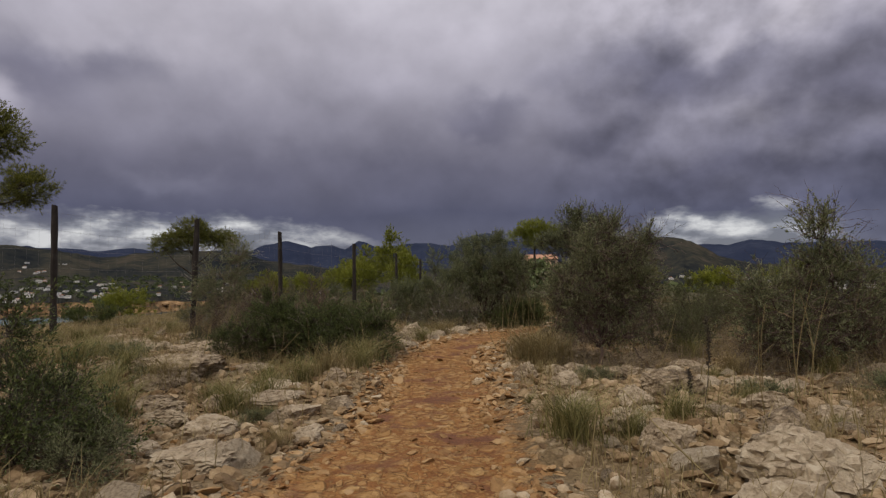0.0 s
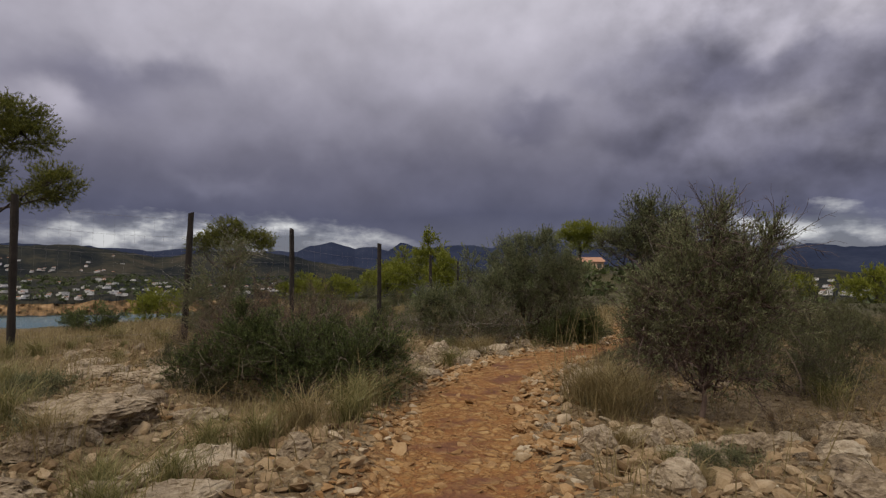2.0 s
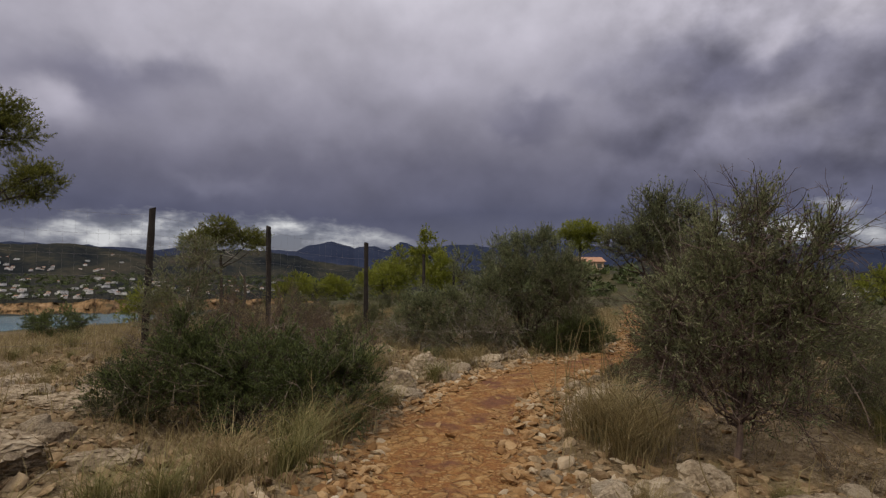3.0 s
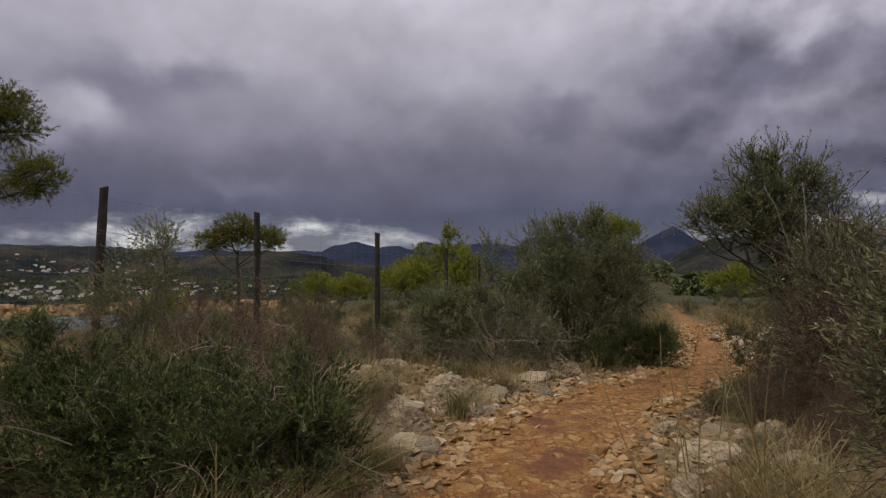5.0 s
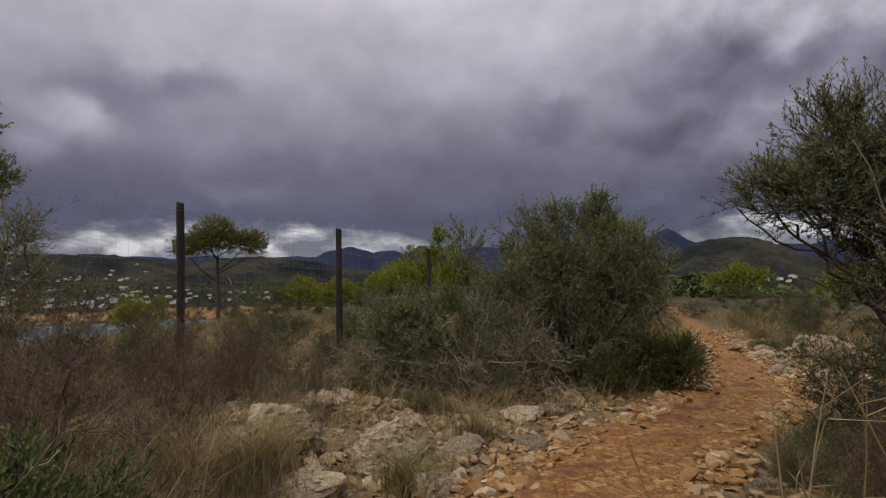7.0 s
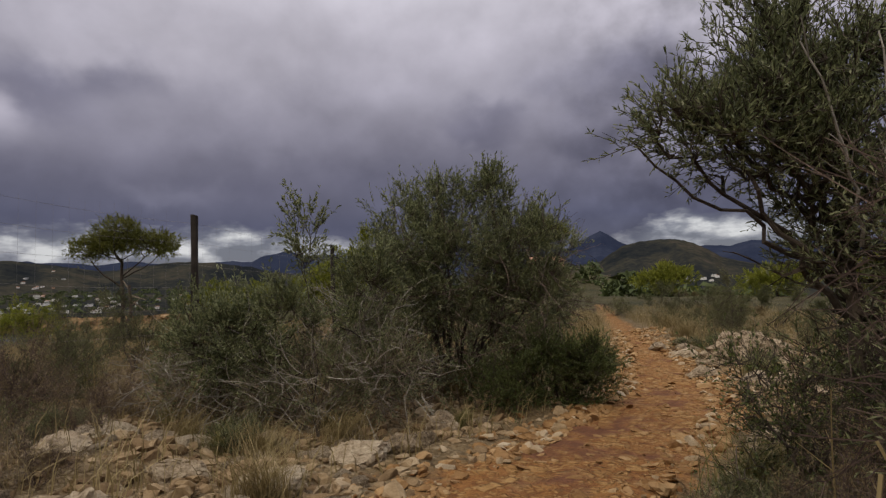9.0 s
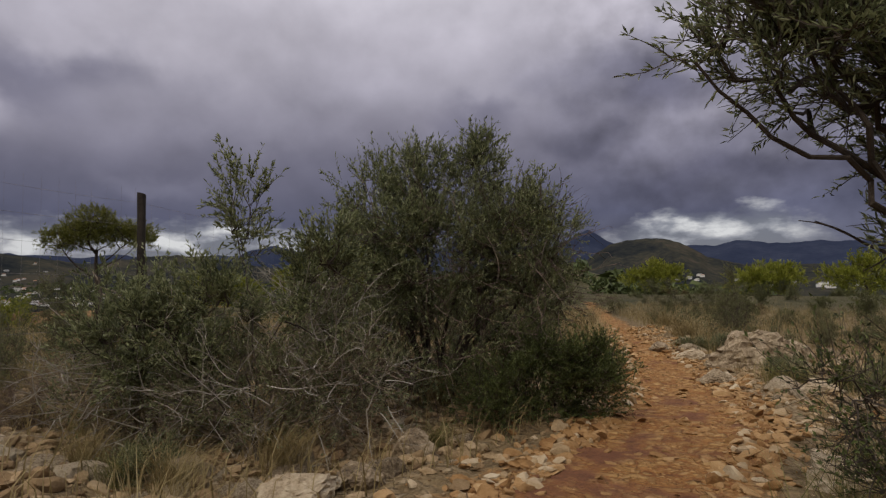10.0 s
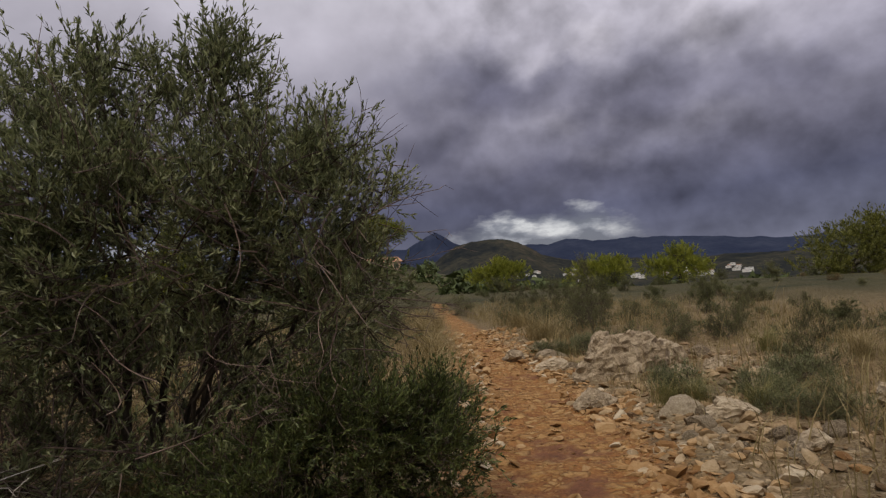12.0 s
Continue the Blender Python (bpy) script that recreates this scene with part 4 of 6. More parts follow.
    for x, y, s in ((-2.6, 12.6, 0.5), (-3.3, 13.8, 0.7), (-2.2, 13.4, 0.4), (-1.6, 12.0, 0.35), (-3.7, 14.3, 0.7), (-2.9, 14.7, 0.6), (-4.3, 13.2, 0.75), (-1.4, 13.9, 0.5), (-4.6, 14.2, 0.7), (-2.0, 14.4, 0.5), (-3.0, 12.7, 0.6), (-1.95, 12.8, 0.35), (-5.2, 13.2, 0.7), (-5.6, 12.4, 0.6)):
        place(4, x, y, s)
    for x, y, k, s in ((2.2, 20, 0, 0.8), (2.9, 23, 0, 0.9), (2.4, 25, 2, 0.9), (3.6, 27, 0, 1.0), (6.2, 24, 0, 0.9), (7.0, 27, 2, 1.0), (5.9, 29.5, 0, 1.0), (4.6, 31, 2, 1.1), (8, 25, 0, 0.9), (3.0, 30, 0, 1.1), (9, 29, 0, 1.2), (1.6, 22, 0, 0.9), (6.6, 22.0, 0, 0.95), (7.3, 23.0, 2, 0.7)):
        place(k, x, y, s)
    for _ in range(90):
        x, y = rng.uniform(4.2, 12.5), rng.uniform(14.8, 27)
        if rocky_at(x, y) < 0.25 and x - np.interp(y, WAY_Y, WAY_X) > 0.9:
            place(int(rng.choice([3, 3, 0, 0, 1])), x, y, rng.uniform(0.35, 0.7))
    # dry shrubs between the mastic and the fence, and along the verge
    for x, y, s in (
            (-2.7, 9.7, 1.2), (-3.5, 9, 1.2), (-2.3, 10.7, 1.1), (-4, 10.3, 1.4), (-2, 9.5, 1), (-3.1, 11.7, 1.3), (-4.5, 11.3, 1.3), (-1.5, 13.9, 1),
            (-4, 12.9, 1.6), (-3.3, 13.4, 1.2), (-2.6, 14.9, 1.2), (-2.1, 12, 0.9), (-2.6, 12.5, 1.1), (-1.75, 11.7, 0.6), (6.3, 8.5, 1.6), (5.2, 8.7, 1.5),
            (6.9, 7.6, 1.5), (4.5, 8, 1.2), (6, 7.2, 1.3), (-3.6, 15.2, 1.3)):
        place(1, x, y, s)
    for x, y, s in (
            (-4.6, 14.9, 1.3), (-5.4, 15.6, 1.3), (-5.9, 14.5, 1.2), (1.9, 7.7, 0.6), (2.5, 7.8, 0.8), (3.6, 7.4, 0.9), (4.2, 6.6, 1), (4.9, 7.2, 1.2),
            (4.2, 8.9, 1.4), (3.2, 10.2, 1.1), (3.8, 10.1, 1.4), (3.1, 7.5, 0.8), (5.2, 5.9, 1.1), (4.6, 5.3, 0.9), (2.3, 8.3, 0.6), (-2.1, 8.9, 1),
            (-0.1, 14.2, 1), (-1, 14.4, 1)):
        place(1, x, y, s)
    for x, y, s in ((1.5, 7.9, 0.7), (-3.1, 3.4, 0.8), (1.9, 5.7, 0.6), (-1.3, 4.3, 0.5), (2.75, 12.0, 0.9), (2.45, 11.7, 0.8), (4.7, 16.4, 0.8), (5.3, 16.1, 0.9), (6.0, 16.4, 0.9), (5.0, 15.5, 0.7),
                    (-3.2, 5.7, 0.7), (-4.2, 6.8, 0.8), (3.3, 4.9, 0.6), (4.4, 4.5, 0.9), (-0.9, 13.2, 0.8), (-2.3, 13.1, 0.6), (4.9, 19.6, 0.8), (5.4, 19.3, 0.9), (2.9, 17.6, 0.7), (2.0, 9.9, 0.5)):
        place(3, x, y, s)
    for x, y, k, s in (
            (-3, 7.7, 0, 0.6), (-4.4, 9.3, 0, 0.6), (-2.4, 12.7, 0, 0.75), (-3.7, 14.3, 0, 0.9), (-5.2, 14.2, 0, 1), (-4.2, 15.8, 0, 1), (-5.2, 16.7, 2, 0.9), (-3.2, 16.4, 0, 0.9),
            (-6.2, 15.5, 0, 1.1), (-2.3, 16.2, 0, 0.8), (-4.8, 17.9, 2, 1), (-7, 17.2, 2, 1), (-8.2, 16, 0, 1.1), (-6, 18.8, 2, 1.1), (-1.7, 15.4, 0, 1), (-2.4, 17, 0, 1.1),
            (-0.5, 16.9, 2, 0.9), (-0.9, 15.6, 0, 0.9), (1, 17.4, 2, 1), (6.3, 21, 2, 1.05)):
        place(k, x, y, s)
    for x, y, k, s in (
            (7.4, 20.2, 0, 0.7), (8.6, 20.4, 0, 0.8), (6.6, 20.2, 0, 0.6), (7.9, 18.2, 0, 0.6), (8, 16.4, 0, 1.1), (4.6, 11.8, 0, 1), (5.4, 13, 0, 1), (7, 14.2, 0, 1.2),
            (5.4, 13, 0, 1), (3.8, 8.7, 0, 0.9), (4.3, 9.5, 0, 1.0), (6.6, 12, 2, 1), (4.7, 9.8, 2, 1), (6, 9.6, 2, 1.1), (7.4, 8.6, 2, 1.1), (5, 15, 0, 0.5), (7, 6.8, 0, 1.2), (6, 6.2, 0, 0.9),
            (5.2, 10.8, 0, 1), (3.8, 12, 0, 0.8)):
        place(k, x, y, s)
    n = 0
    while n < 240:
        a, d = rng.uniform(-60, 60), 8 + 50 * rng.rand() ** 1.4
        x, y = 1.5 + d * math.sin(radians(a)), 8 + d * math.cos(radians(a))
        gap = abs(x - np.interp(y, WAY_Y, WAY_X))
        if gap < 1.3 + 0.03 * y or (y < 18 and -4 < x < 6.2) or (y < 23 and 3 < x < 10) or (a < -33 and d < 34) or (d < 11 and x < 0) or y < 6:
            continue
        place(int(rng.choice([5, 5, 6, 7])), x, y, rng.uniform(0.75, 1.35) * (0.75 if gap < 3 else 1.0) * (0.6 if x > 4 and y < 42 else 1.0))
        n += 1


scatter_scrub()


# ---- pines ----


def pine(label, x, y, z, seed, lobes, mat, **how):
    return plant("pine_tree", label, "tree", x, y, seed, lobes, mat, BARK, z=z, group="pines of the hillside", tube=False, fill=1.0, **how)


def sunk(x, y):
    return spot(x, y, 0.2)


PINE = dict(limbs=1, twig=0.42, up=0.5)
g = sunk(-24.5, 47)
pine("spreading pine with flat umbrella crown beyond the fence", -24.5, 47, g, 31,
     [(0, 0, 5.3 - g, 2.3, 2.2, 1.0), (-2.0, 0, 4.9 - g, 1.7, 1.6, 0.8), (2.1, 0.5, 5.0 - g, 1.8, 1.7, 0.85), (0.4, -1, 6.1 - g, 1.5, 1.4, 0.6), (-3.0, 0, 4.4 - g, 0.8, 0.9, 0.5), (3.2, 0, 4.5 - g, 0.8, 0.9, 0.5)],
     DARK_PINE, branches=90, twigs=3200, leaves=10, thick=0.15, trunk=4.0 - g, leaf=(0.2, 0.035), **PINE)
g = sunk(-29.0, 27.5)
pine("tall pine with layered dark crown leaning over fence", -29.0, 27.5, g, 32,
     [(2.4, 0, 10.3 - g, 2.2, 2.0, 0.9), (3.6, 0, 8.9 - g, 2.0, 1.6, 0.9), (6.1, -0.6, 6.3 - g, 1.4, 1.2, 1.0), (4.2, 0, 5.8 - g, 1.5, 1.2, 0.35), (0, 0, 7.5 - g, 2.2, 2.0, 1.0), (-1.5, 0, 9 - g, 2.2, 2.0, 1.2)],
     DARK_PINE, branches=110, twigs=4600, leaves=11, thick=0.2, trunk=7.0 - g, leaf=(0.2, 0.035), **PINE)
for x, y, top, w, s in ((-7.4, 51, 6.2, 1.6, 41), (-10.2, 52, 4.6, 1.9, 42), (-13.2, 56, 3.6, 2.2, 43), (-9.0, 44, 2.9, 1.6, 44), (-5.6, 47, 3.6, 1.5, 51), (-19, 50, 2.0, 2.4, 45), (-29, 44, 1.6, 2.4, 48), (19, 44, 2.0, 2.0, 49), (26, 46, 2.4, 2.4, 50), (15, 52, 2.4, 2.4, 52), (-15, 48, 1.8, 2.0, 53)):
    g = sunk(x, y)
    h = top - g
    pine("young yellow-green pine on the slope", x, y, g, s, [(0, 0, h * 0.45, w, w, h * 0.25), (w * 0.2, 0, h * 0.68, w * 0.7, w * 0.7, h * 0.2), (0, 0, h * 0.86, w * 0.36, w * 0.4, h * 0.14), (-w * 0.6, 0, h * 0.58, w * 0.5, w * 0.5, h * 0.14)],
         PINE_LEAF, branches=40, twigs=650, leaves=9, thick=0.09, trunk=h * 0.7, leaf=(0.28, 0.06), **PINE)
g = sunk(9.9, 92)
pine("broad pine with bright rounded crown beside house", 9.9, 92, g, 46,
     [(0, 0, 9.6 - g, 3.0, 3, 1.4), (-2.2, 0, 8.4 - g, 2.2, 2.4, 1.2), (2.4, 0, 8.8 - g, 2.4, 2.4, 1.3), (0.2, 0, 7.6 - g, 2.8, 2.6, 1.0)], PINE_LEAF, branches=60, twigs=1700, leaves=10, thick=0.2, trunk=8 - g, limbs=1, twig=0.6, leaf=(0.36, 0.07), up=0.5)
g = sunk(30.2, 37)
pine("rounded pine on the far side of the hilltop", 30.2, 37, g, 47,
     [(0, 0, 1.4 - g, 2.6, 2.4, 1.3), (-2.4, 0, 0.2 - g, 1.7, 1.7, 1.0), (1.8, 0, 2.2 - g, 2.2, 2, 1.1), (1, 0, -0.4 - g, 2.8, 2, 1.2), (3.4, 0, 1.4 - g, 2.0, 2, 1.3)], DARK_PINE, branches=60, twigs=2400, leaves=10, thick=0.15, trunk=0.6 - g, leaf=(0.22, 0.04), **PINE)

# ---- fence ----


def make_fence():
    spots = ((-9.55, 7.5, 2.75, 0.5), (-7.85, 10.05, 2.72, 0.8), (-6.15, 12.25, 2.75, 1.6), (-4.85, 14.6, 2.6, 1.2), (-3.38, 17.2, 2.4, 0.2), (-3.0, 24.0, 2.5, 0.4), (-2.6, 30.0, 2.4, 1.0))
    root = tagged(new("fence"), "weathered wooden post and wire fence", "fence")
    rng = random.Random(4)
    tops = []
    for x, y, h, lean in spots:
        bm = bmesh.new()
        z0 = spot(x, y)
        for k in range(13):
            zz = -0.3 + (h + 0.3) * k / 12
            r = 0.062 + rng.uniform(-0.005, 0.005) - 0.006 * k / 12
            for a in range(10):
                t = a * math.tau / 10
                rr = r * (1 + 0.10 * math.sin(t * 3 + 1.3 * k * 0.2) + rng.uniform(-0.04, 0.04))
                bm.verts.new((rr * math.cos(t), rr * math.sin(t), zz + (0.02 * math.cos(t) if k == 12 else 0)))
        bm.verts.ensure_lookup_table()
        for k in range(12):
            for a in range(10):
                b = (a + 1) % 10
                bm.faces.new([bm.verts[k * 10 + a], bm.verts[k * 10 + b], bm.verts[k * 10 + 10 + b], bm.verts[k * 10 + 10 + a]])
        bm.faces.new([bm.verts[120 + a] for a in range(10)])
        part("post", bm_mesh("post", bm, POST_WOOD), root, m=pose(x, y, z0, rng.uniform(-1, 1), lean, rng.uniform(0, 360)))
        tops.append((Vector((x, y, z0)), h))
    for (a, ha), (b, hb) in zip(tops, tops[1:]):
        for f in (0.12, 0.26, 0.40, 0.54, 0.68, 0.82, 0.95):
            p = np.array([a + Vector((0, 0, ha * f)), b + Vector((0, 0, hb * f))])
            t = np.linspace(0, 1, 7)[:, None]
            line = p[0] * (1 - t) + p[1] * t
            line[:, 2] -= 0.05 * (1 - (2 * t[:, 0] - 1) ** 2) * rng.uniform(0.3, 1.2)
            part("wire", mesh_of("wire", *tubes(line[None], np.full((1, 7), 0.0016), 4), WIRE), root)
        if a.y < 18:
            n = 16
            t = (np.arange(n) + 0.5) / n
            q = np.array(a)[None] * (1 - t[:, None]) + np.array(b)[None] * t[:, None]
            lines = np.stack([q + [0, 0, ha * 0.06], q + [0, 0, ha * 0.5], q + [0, 0, ha * 0.95]], 1)
            tagged(part("wire_mesh", mesh_of("wire_mesh", *tubes(lines, np.full((n, 3), 0.0009), 3), WIRE), root), kind="stuff")


make_fence()

# ---- rocks and stones ----


def rock_mesh(name, seed, sub, size, mat, rough=0.32, steps=0.0):
    bm = bmesh.new()
    bmesh.ops.create_icosphere(bm, subdivisions=sub, radius=1)
    off = Vector((seed * 3.7, seed * 1.9, seed * 2.3))
    rng = random.Random(seed)
    cuts = [(Vector((rng.gauss(0, 1), rng.gauss(0, 1), rng.gauss(0.3, 0.8))).normalized(), rng.uniform(0.5, 0.8)) for _ in range(9)]
    for v in bm.verts:
        p = v.co.copy()
        n = noise.noise(p * 0.9 + off) * rough * 1.3 + noise.noise(p * 2.3 + off) * rough * 0.6 + noise.noise(p * 5.5 + off) * rough * 0.28
        cell = noise.voronoi(p * 1.6 + off)[0]
        n -= 0.30 * max(0, 0.35 - (cell[1] - cell[0])) * rough * 2
        q = p * (1 + n)
        # flattened faces of broken limestone
        for pn, lim in cuts:
            over = q.dot(pn) - lim
            if over > 0:
                q -= pn * over * 0.75
        if steps:
            q.z = q.z * 0.6 + 0.4 * round(q.z / steps) * steps
        q += Vector((noise.noise(q * 9 + off), noise.noise(q * 9 - off), noise.noise(q * 8 + off * 2))) * 0.11 + Vector((noise.noise(q * 21 + off), noise.noise(q * 19 - off), noise.noise(q * 23 + off))) * 0.045
        v.co = (q.x * size[0] * 1.2, q.y * size[1] * 1.2, q.z * size[2] * 1.25)
    return bm_mesh(name, bm, mat)


def bed_rocks(seed, big):
    """Boulders and ledges that stand out one by one: x, y, half sizes, turn."""
    for k, (x, y, a, b, c, turn) in enumerate(big):
        me = rock_mesh("rock", seed + k * 1.37, 5 if a > 0.29 else 4, (a, b, c), LIMESTONE, 0.34, 0.22 if a > 0.29 else 0.0)
        ob = new("rock", me)
        ob.matrix_basis = pose(x, y, spot(x, y) + c * 0.2, 0, 0, turn)
        tagged(ob, "pale weathered limestone rock bedded in soil" if a < 0.29 else "large cracked limestone ledge bedded in soil", "rock", "limestone rocks")


# verge west, start of the way
bed_rocks(2, (
    (-3.05, 6.1, 0.55, 0.38, 0.14, 15), (-1.75, 5.5, 0.36, 0.22, 0.13, 60), (-1.3, 3.15, 0.32, 0.3, 0.08, 30), (-2.6, 4.85, 0.34, 0.2, 0.11, 10), (-2.3, 4.45, 0.3, 0.2, 0.09, 160),
    (-3.2, 6.4, 0.42, 0.24, 0.12, 5), (-2.35, 6.65, 0.26, 0.18, 0.12, 20), (-1.35, 4.9, 0.26, 0.16, 0.09, 40), (-1.75, 5.6, 0.22, 0.14, 0.1, 15), (-0.95, 5.6, 0.17, 0.12, 0.1, 60),
    (-2.1, 3.7, 0.2, 0.16, 0.08, 0), (-0.75, 3.9, 0.16, 0.12, 0.07, 50), (-1.55, 3.9, 0.24, 0.18, 0.11, 20), (-1, 4.4, 0.2, 0.15, 0.1, 70), (-1.95, 4.9, 0.26, 0.18, 0.12, 110)))
# verge west, start of the way
bed_rocks(33, (
    (-2.9, 5.5, 0.28, 0.18, 0.12, 30), (-0.7, 4.75, 0.13, 0.1, 0.08, 10)))
# verge east, start of the way
bed_rocks(64, (
    (2.55, 2.85, 0.42, 0.3, 0.2, 20), (2.15, 2.45, 0.26, 0.22, 0.14, 70), (1.75, 3.75, 0.16, 0.12, 0.11, 0), (2.5, 4.9, 0.3, 0.2, 0.16, 10), (1.55, 5.3, 0.17, 0.13, 0.11, 40),
    (2.05, 4.65, 0.22, 0.15, 0.12, 100), (3.1, 4.4, 0.2, 0.15, 0.1, 15), (3.5, 4.1, 0.24, 0.16, 0.12, 60), (2.4, 6.5, 0.24, 0.16, 0.12, 10), (1.62, 6.75, 0.22, 0.16, 0.15, 30),
    (1.2, 6.2, 0.17, 0.13, 0.1, 80), (2.9, 6.2, 0.2, 0.14, 0.1, 15), (3.6, 5.6, 0.3, 0.2, 0.12, 120), (1.9, 3.3, 0.2, 0.15, 0.12, 35), (1.5, 4.4, 0.17, 0.13, 0.11, 95)))
# verge east, start of the way
bed_rocks(95, (
    (2.85, 3.7, 0.26, 0.2, 0.14, 50), (1.8, 5.9, 0.2, 0.15, 0.12, 15), (2.7, 5.5, 0.24, 0.17, 0.13, 140), (3.3, 6.9, 0.26, 0.18, 0.12, 25)))
# middle, west
bed_rocks(126, (
    (-3.7, 7.9, 0.5, 0.28, 0.12, 5), (-4.9, 8.4, 0.36, 0.22, 0.1, 20), (-4.6, 9.4, 0.3, 0.2, 0.12, 70), (-5.6, 9.1, 0.3, 0.2, 0.1, 0), (-0.85, 9.9, 0.2, 0.16, 0.16, 20),
    (-1.55, 11, 0.34, 0.22, 0.2, 35), (-1.1, 10.5, 0.2, 0.15, 0.12, 0), (-0.75, 9.3, 0.18, 0.14, 0.1, 120), (-0.76, 11.2, 0.3, 0.2, 0.2, 15), (-0.35, 10.7, 0.18, 0.13, 0.12, 60), (-1.9, 9.3, 0.24, 0.17, 0.1, 15)))
# middle, east
bed_rocks(157, (
    (1.55, 8.4, 0.16, 0.12, 0.1, 0), (1.75, 8, 0.2, 0.15, 0.13, 40), (1.2, 8.9, 0.14, 0.1, 0.08, 70), (1.5, 9.5, 0.22, 0.16, 0.1, 10), (1.95, 9.3, 0.2, 0.16, 0.1, 50),
    (1.35, 10.3, 0.15, 0.11, 0.1, 20), (2.2, 10.3, 0.18, 0.13, 0.1, 80), (2, 7.2, 0.2, 0.15, 0.12, 65)))
# beyond the fence, west
bed_rocks(188, (
    (-0.5, 11.3, 0.15, 0.12, 0.12, 60), (-0.9, 12.3, 0.2, 0.15, 0.1, 20), (-1.7, 12.3, 0.2, 0.15, 0.12, 45), (-0.2, 12.1, 0.17, 0.14, 0.11, 60), (0.2, 12.7, 0.2, 0.14, 0.1, 10),
    (-2.9, 13.2, 0.3, 0.2, 0.08, 5), (-2.4, 13.7, 0.24, 0.18, 0.07, 55), (-3.3, 15.9, 0.22, 0.15, 0.08, 5), (-2, 12.9, 0.2, 0.15, 0.09, 25), (-2.7, 12.4, 0.25, 0.16, 0.12, 100),
    (-1.9, 11.6, 0.24, 0.18, 0.14, 75), (-2.3, 12, 0.26, 0.18, 0.12, 10)))
# end of the way
bed_rocks(219, (
    (0.45, 12.9, 0.15, 0.12, 0.11, 0), (0.7, 13.5, 0.16, 0.12, 0.12, 33), (4.85, 17.75, 0.5, 0.32, 0.36, 10), (5.65, 18.1, 0.42, 0.28, 0.28, 40), (5.3, 17.2, 0.16, 0.13, 0.12, 0),
    (5.75, 17.3, 0.15, 0.12, 0.12, 30), (5.1, 16.9, 0.13, 0.1, 0.1, 60), (6.1, 17.5, 0.18, 0.12, 0.1, 10), (4.5, 18.6, 0.24, 0.16, 0.1, 10), (4.35, 19.7, 0.24, 0.14, 0.1, 80),
    (4.9, 14.2, 0.16, 0.12, 0.14, 30), (4.6, 15.6, 0.2, 0.14, 0.1, 0), (5.8, 15.3, 0.2, 0.15, 0.12, 60), (6.8, 15.9, 0.22, 0.16, 0.12, 10), (4.35, 14.7, 0.13, 0.1, 0.08, 20)))
# end of the way
bed_rocks(250, (
    (2.75, 12.3, 0.18, 0.14, 0.12, 20), (3.1, 13, 0.2, 0.15, 0.12, 60), (4, 16.6, 0.2, 0.15, 0.12, 40), (5.2, 18.6, 0.34, 0.24, 0.24, 70)))


def stones(name, label, mat, seed, xy, size, flat, sink=0.2, sub=1):
    """Broken stones joined into one sheet of rubble."""
    rng = np.random.RandomState(seed)
    bm = bmesh.new()
    bmesh.ops.create_icosphere(bm, subdivisions=sub, radius=1)
    bm.verts.ensure_lookup_table()
    V0 = np.array([v.co[:] for v in bm.verts])
    F0 = np.array([[v.index for v in f.verts] for f in bm.faces])
    bm.free()
    n = len(xy)
    jit = 1 + rng.normal(size=(n, len(V0), 1)) * (0.13 if sub > 1 else 0.2)
    V = V0[None] * jit
    for _ in range(5 if sub > 1 else 2):  # broken faces
        pn = unit(rng.normal(size=(n, 1, 3)))
        over = np.maximum((V * pn).sum(-1, keepdims=True) - rng.uniform(0.35, 0.7, (n, 1, 1)), 0)
        V = V - over * pn
    s = size[:, None, None] * np.stack([np.ones(n), rng.uniform(0.55, 0.95, n), flat * rng.uniform(0.6, 1.4, n)], 1)[:, None]
    V = V * s
    tx, ty = rng.normal(size=(2, n)) * 0.22
    V[..., 2] += V[..., 0] * tx[:, None] + V[..., 1] * ty[:, None]
    a = rng.uniform(0, 2 * np.pi, n)
    c, q = np.cos(a)[:, None], np.sin(a)[:, None]
    X, Y = V[..., 0] * c - V[..., 1] * q, V[..., 0] * q + V[..., 1] * c
    V[..., 0], V[..., 1] = X + xy[:, :1], Y + xy[:, 1:]
    V[..., 2] += (ground_z(xy[:, 0], xy[:, 1]) + size * flat * (0.72 - 2 * sink * 0.72))[:, None]
    F = (F0[None] + (np.arange(n) * len(V0))[:, None, None]).reshape(-1, 3)
    tagged(new(name, mesh_of(name, V.reshape(-1, 3), F, mat)), label, "stones", kind="stuff")


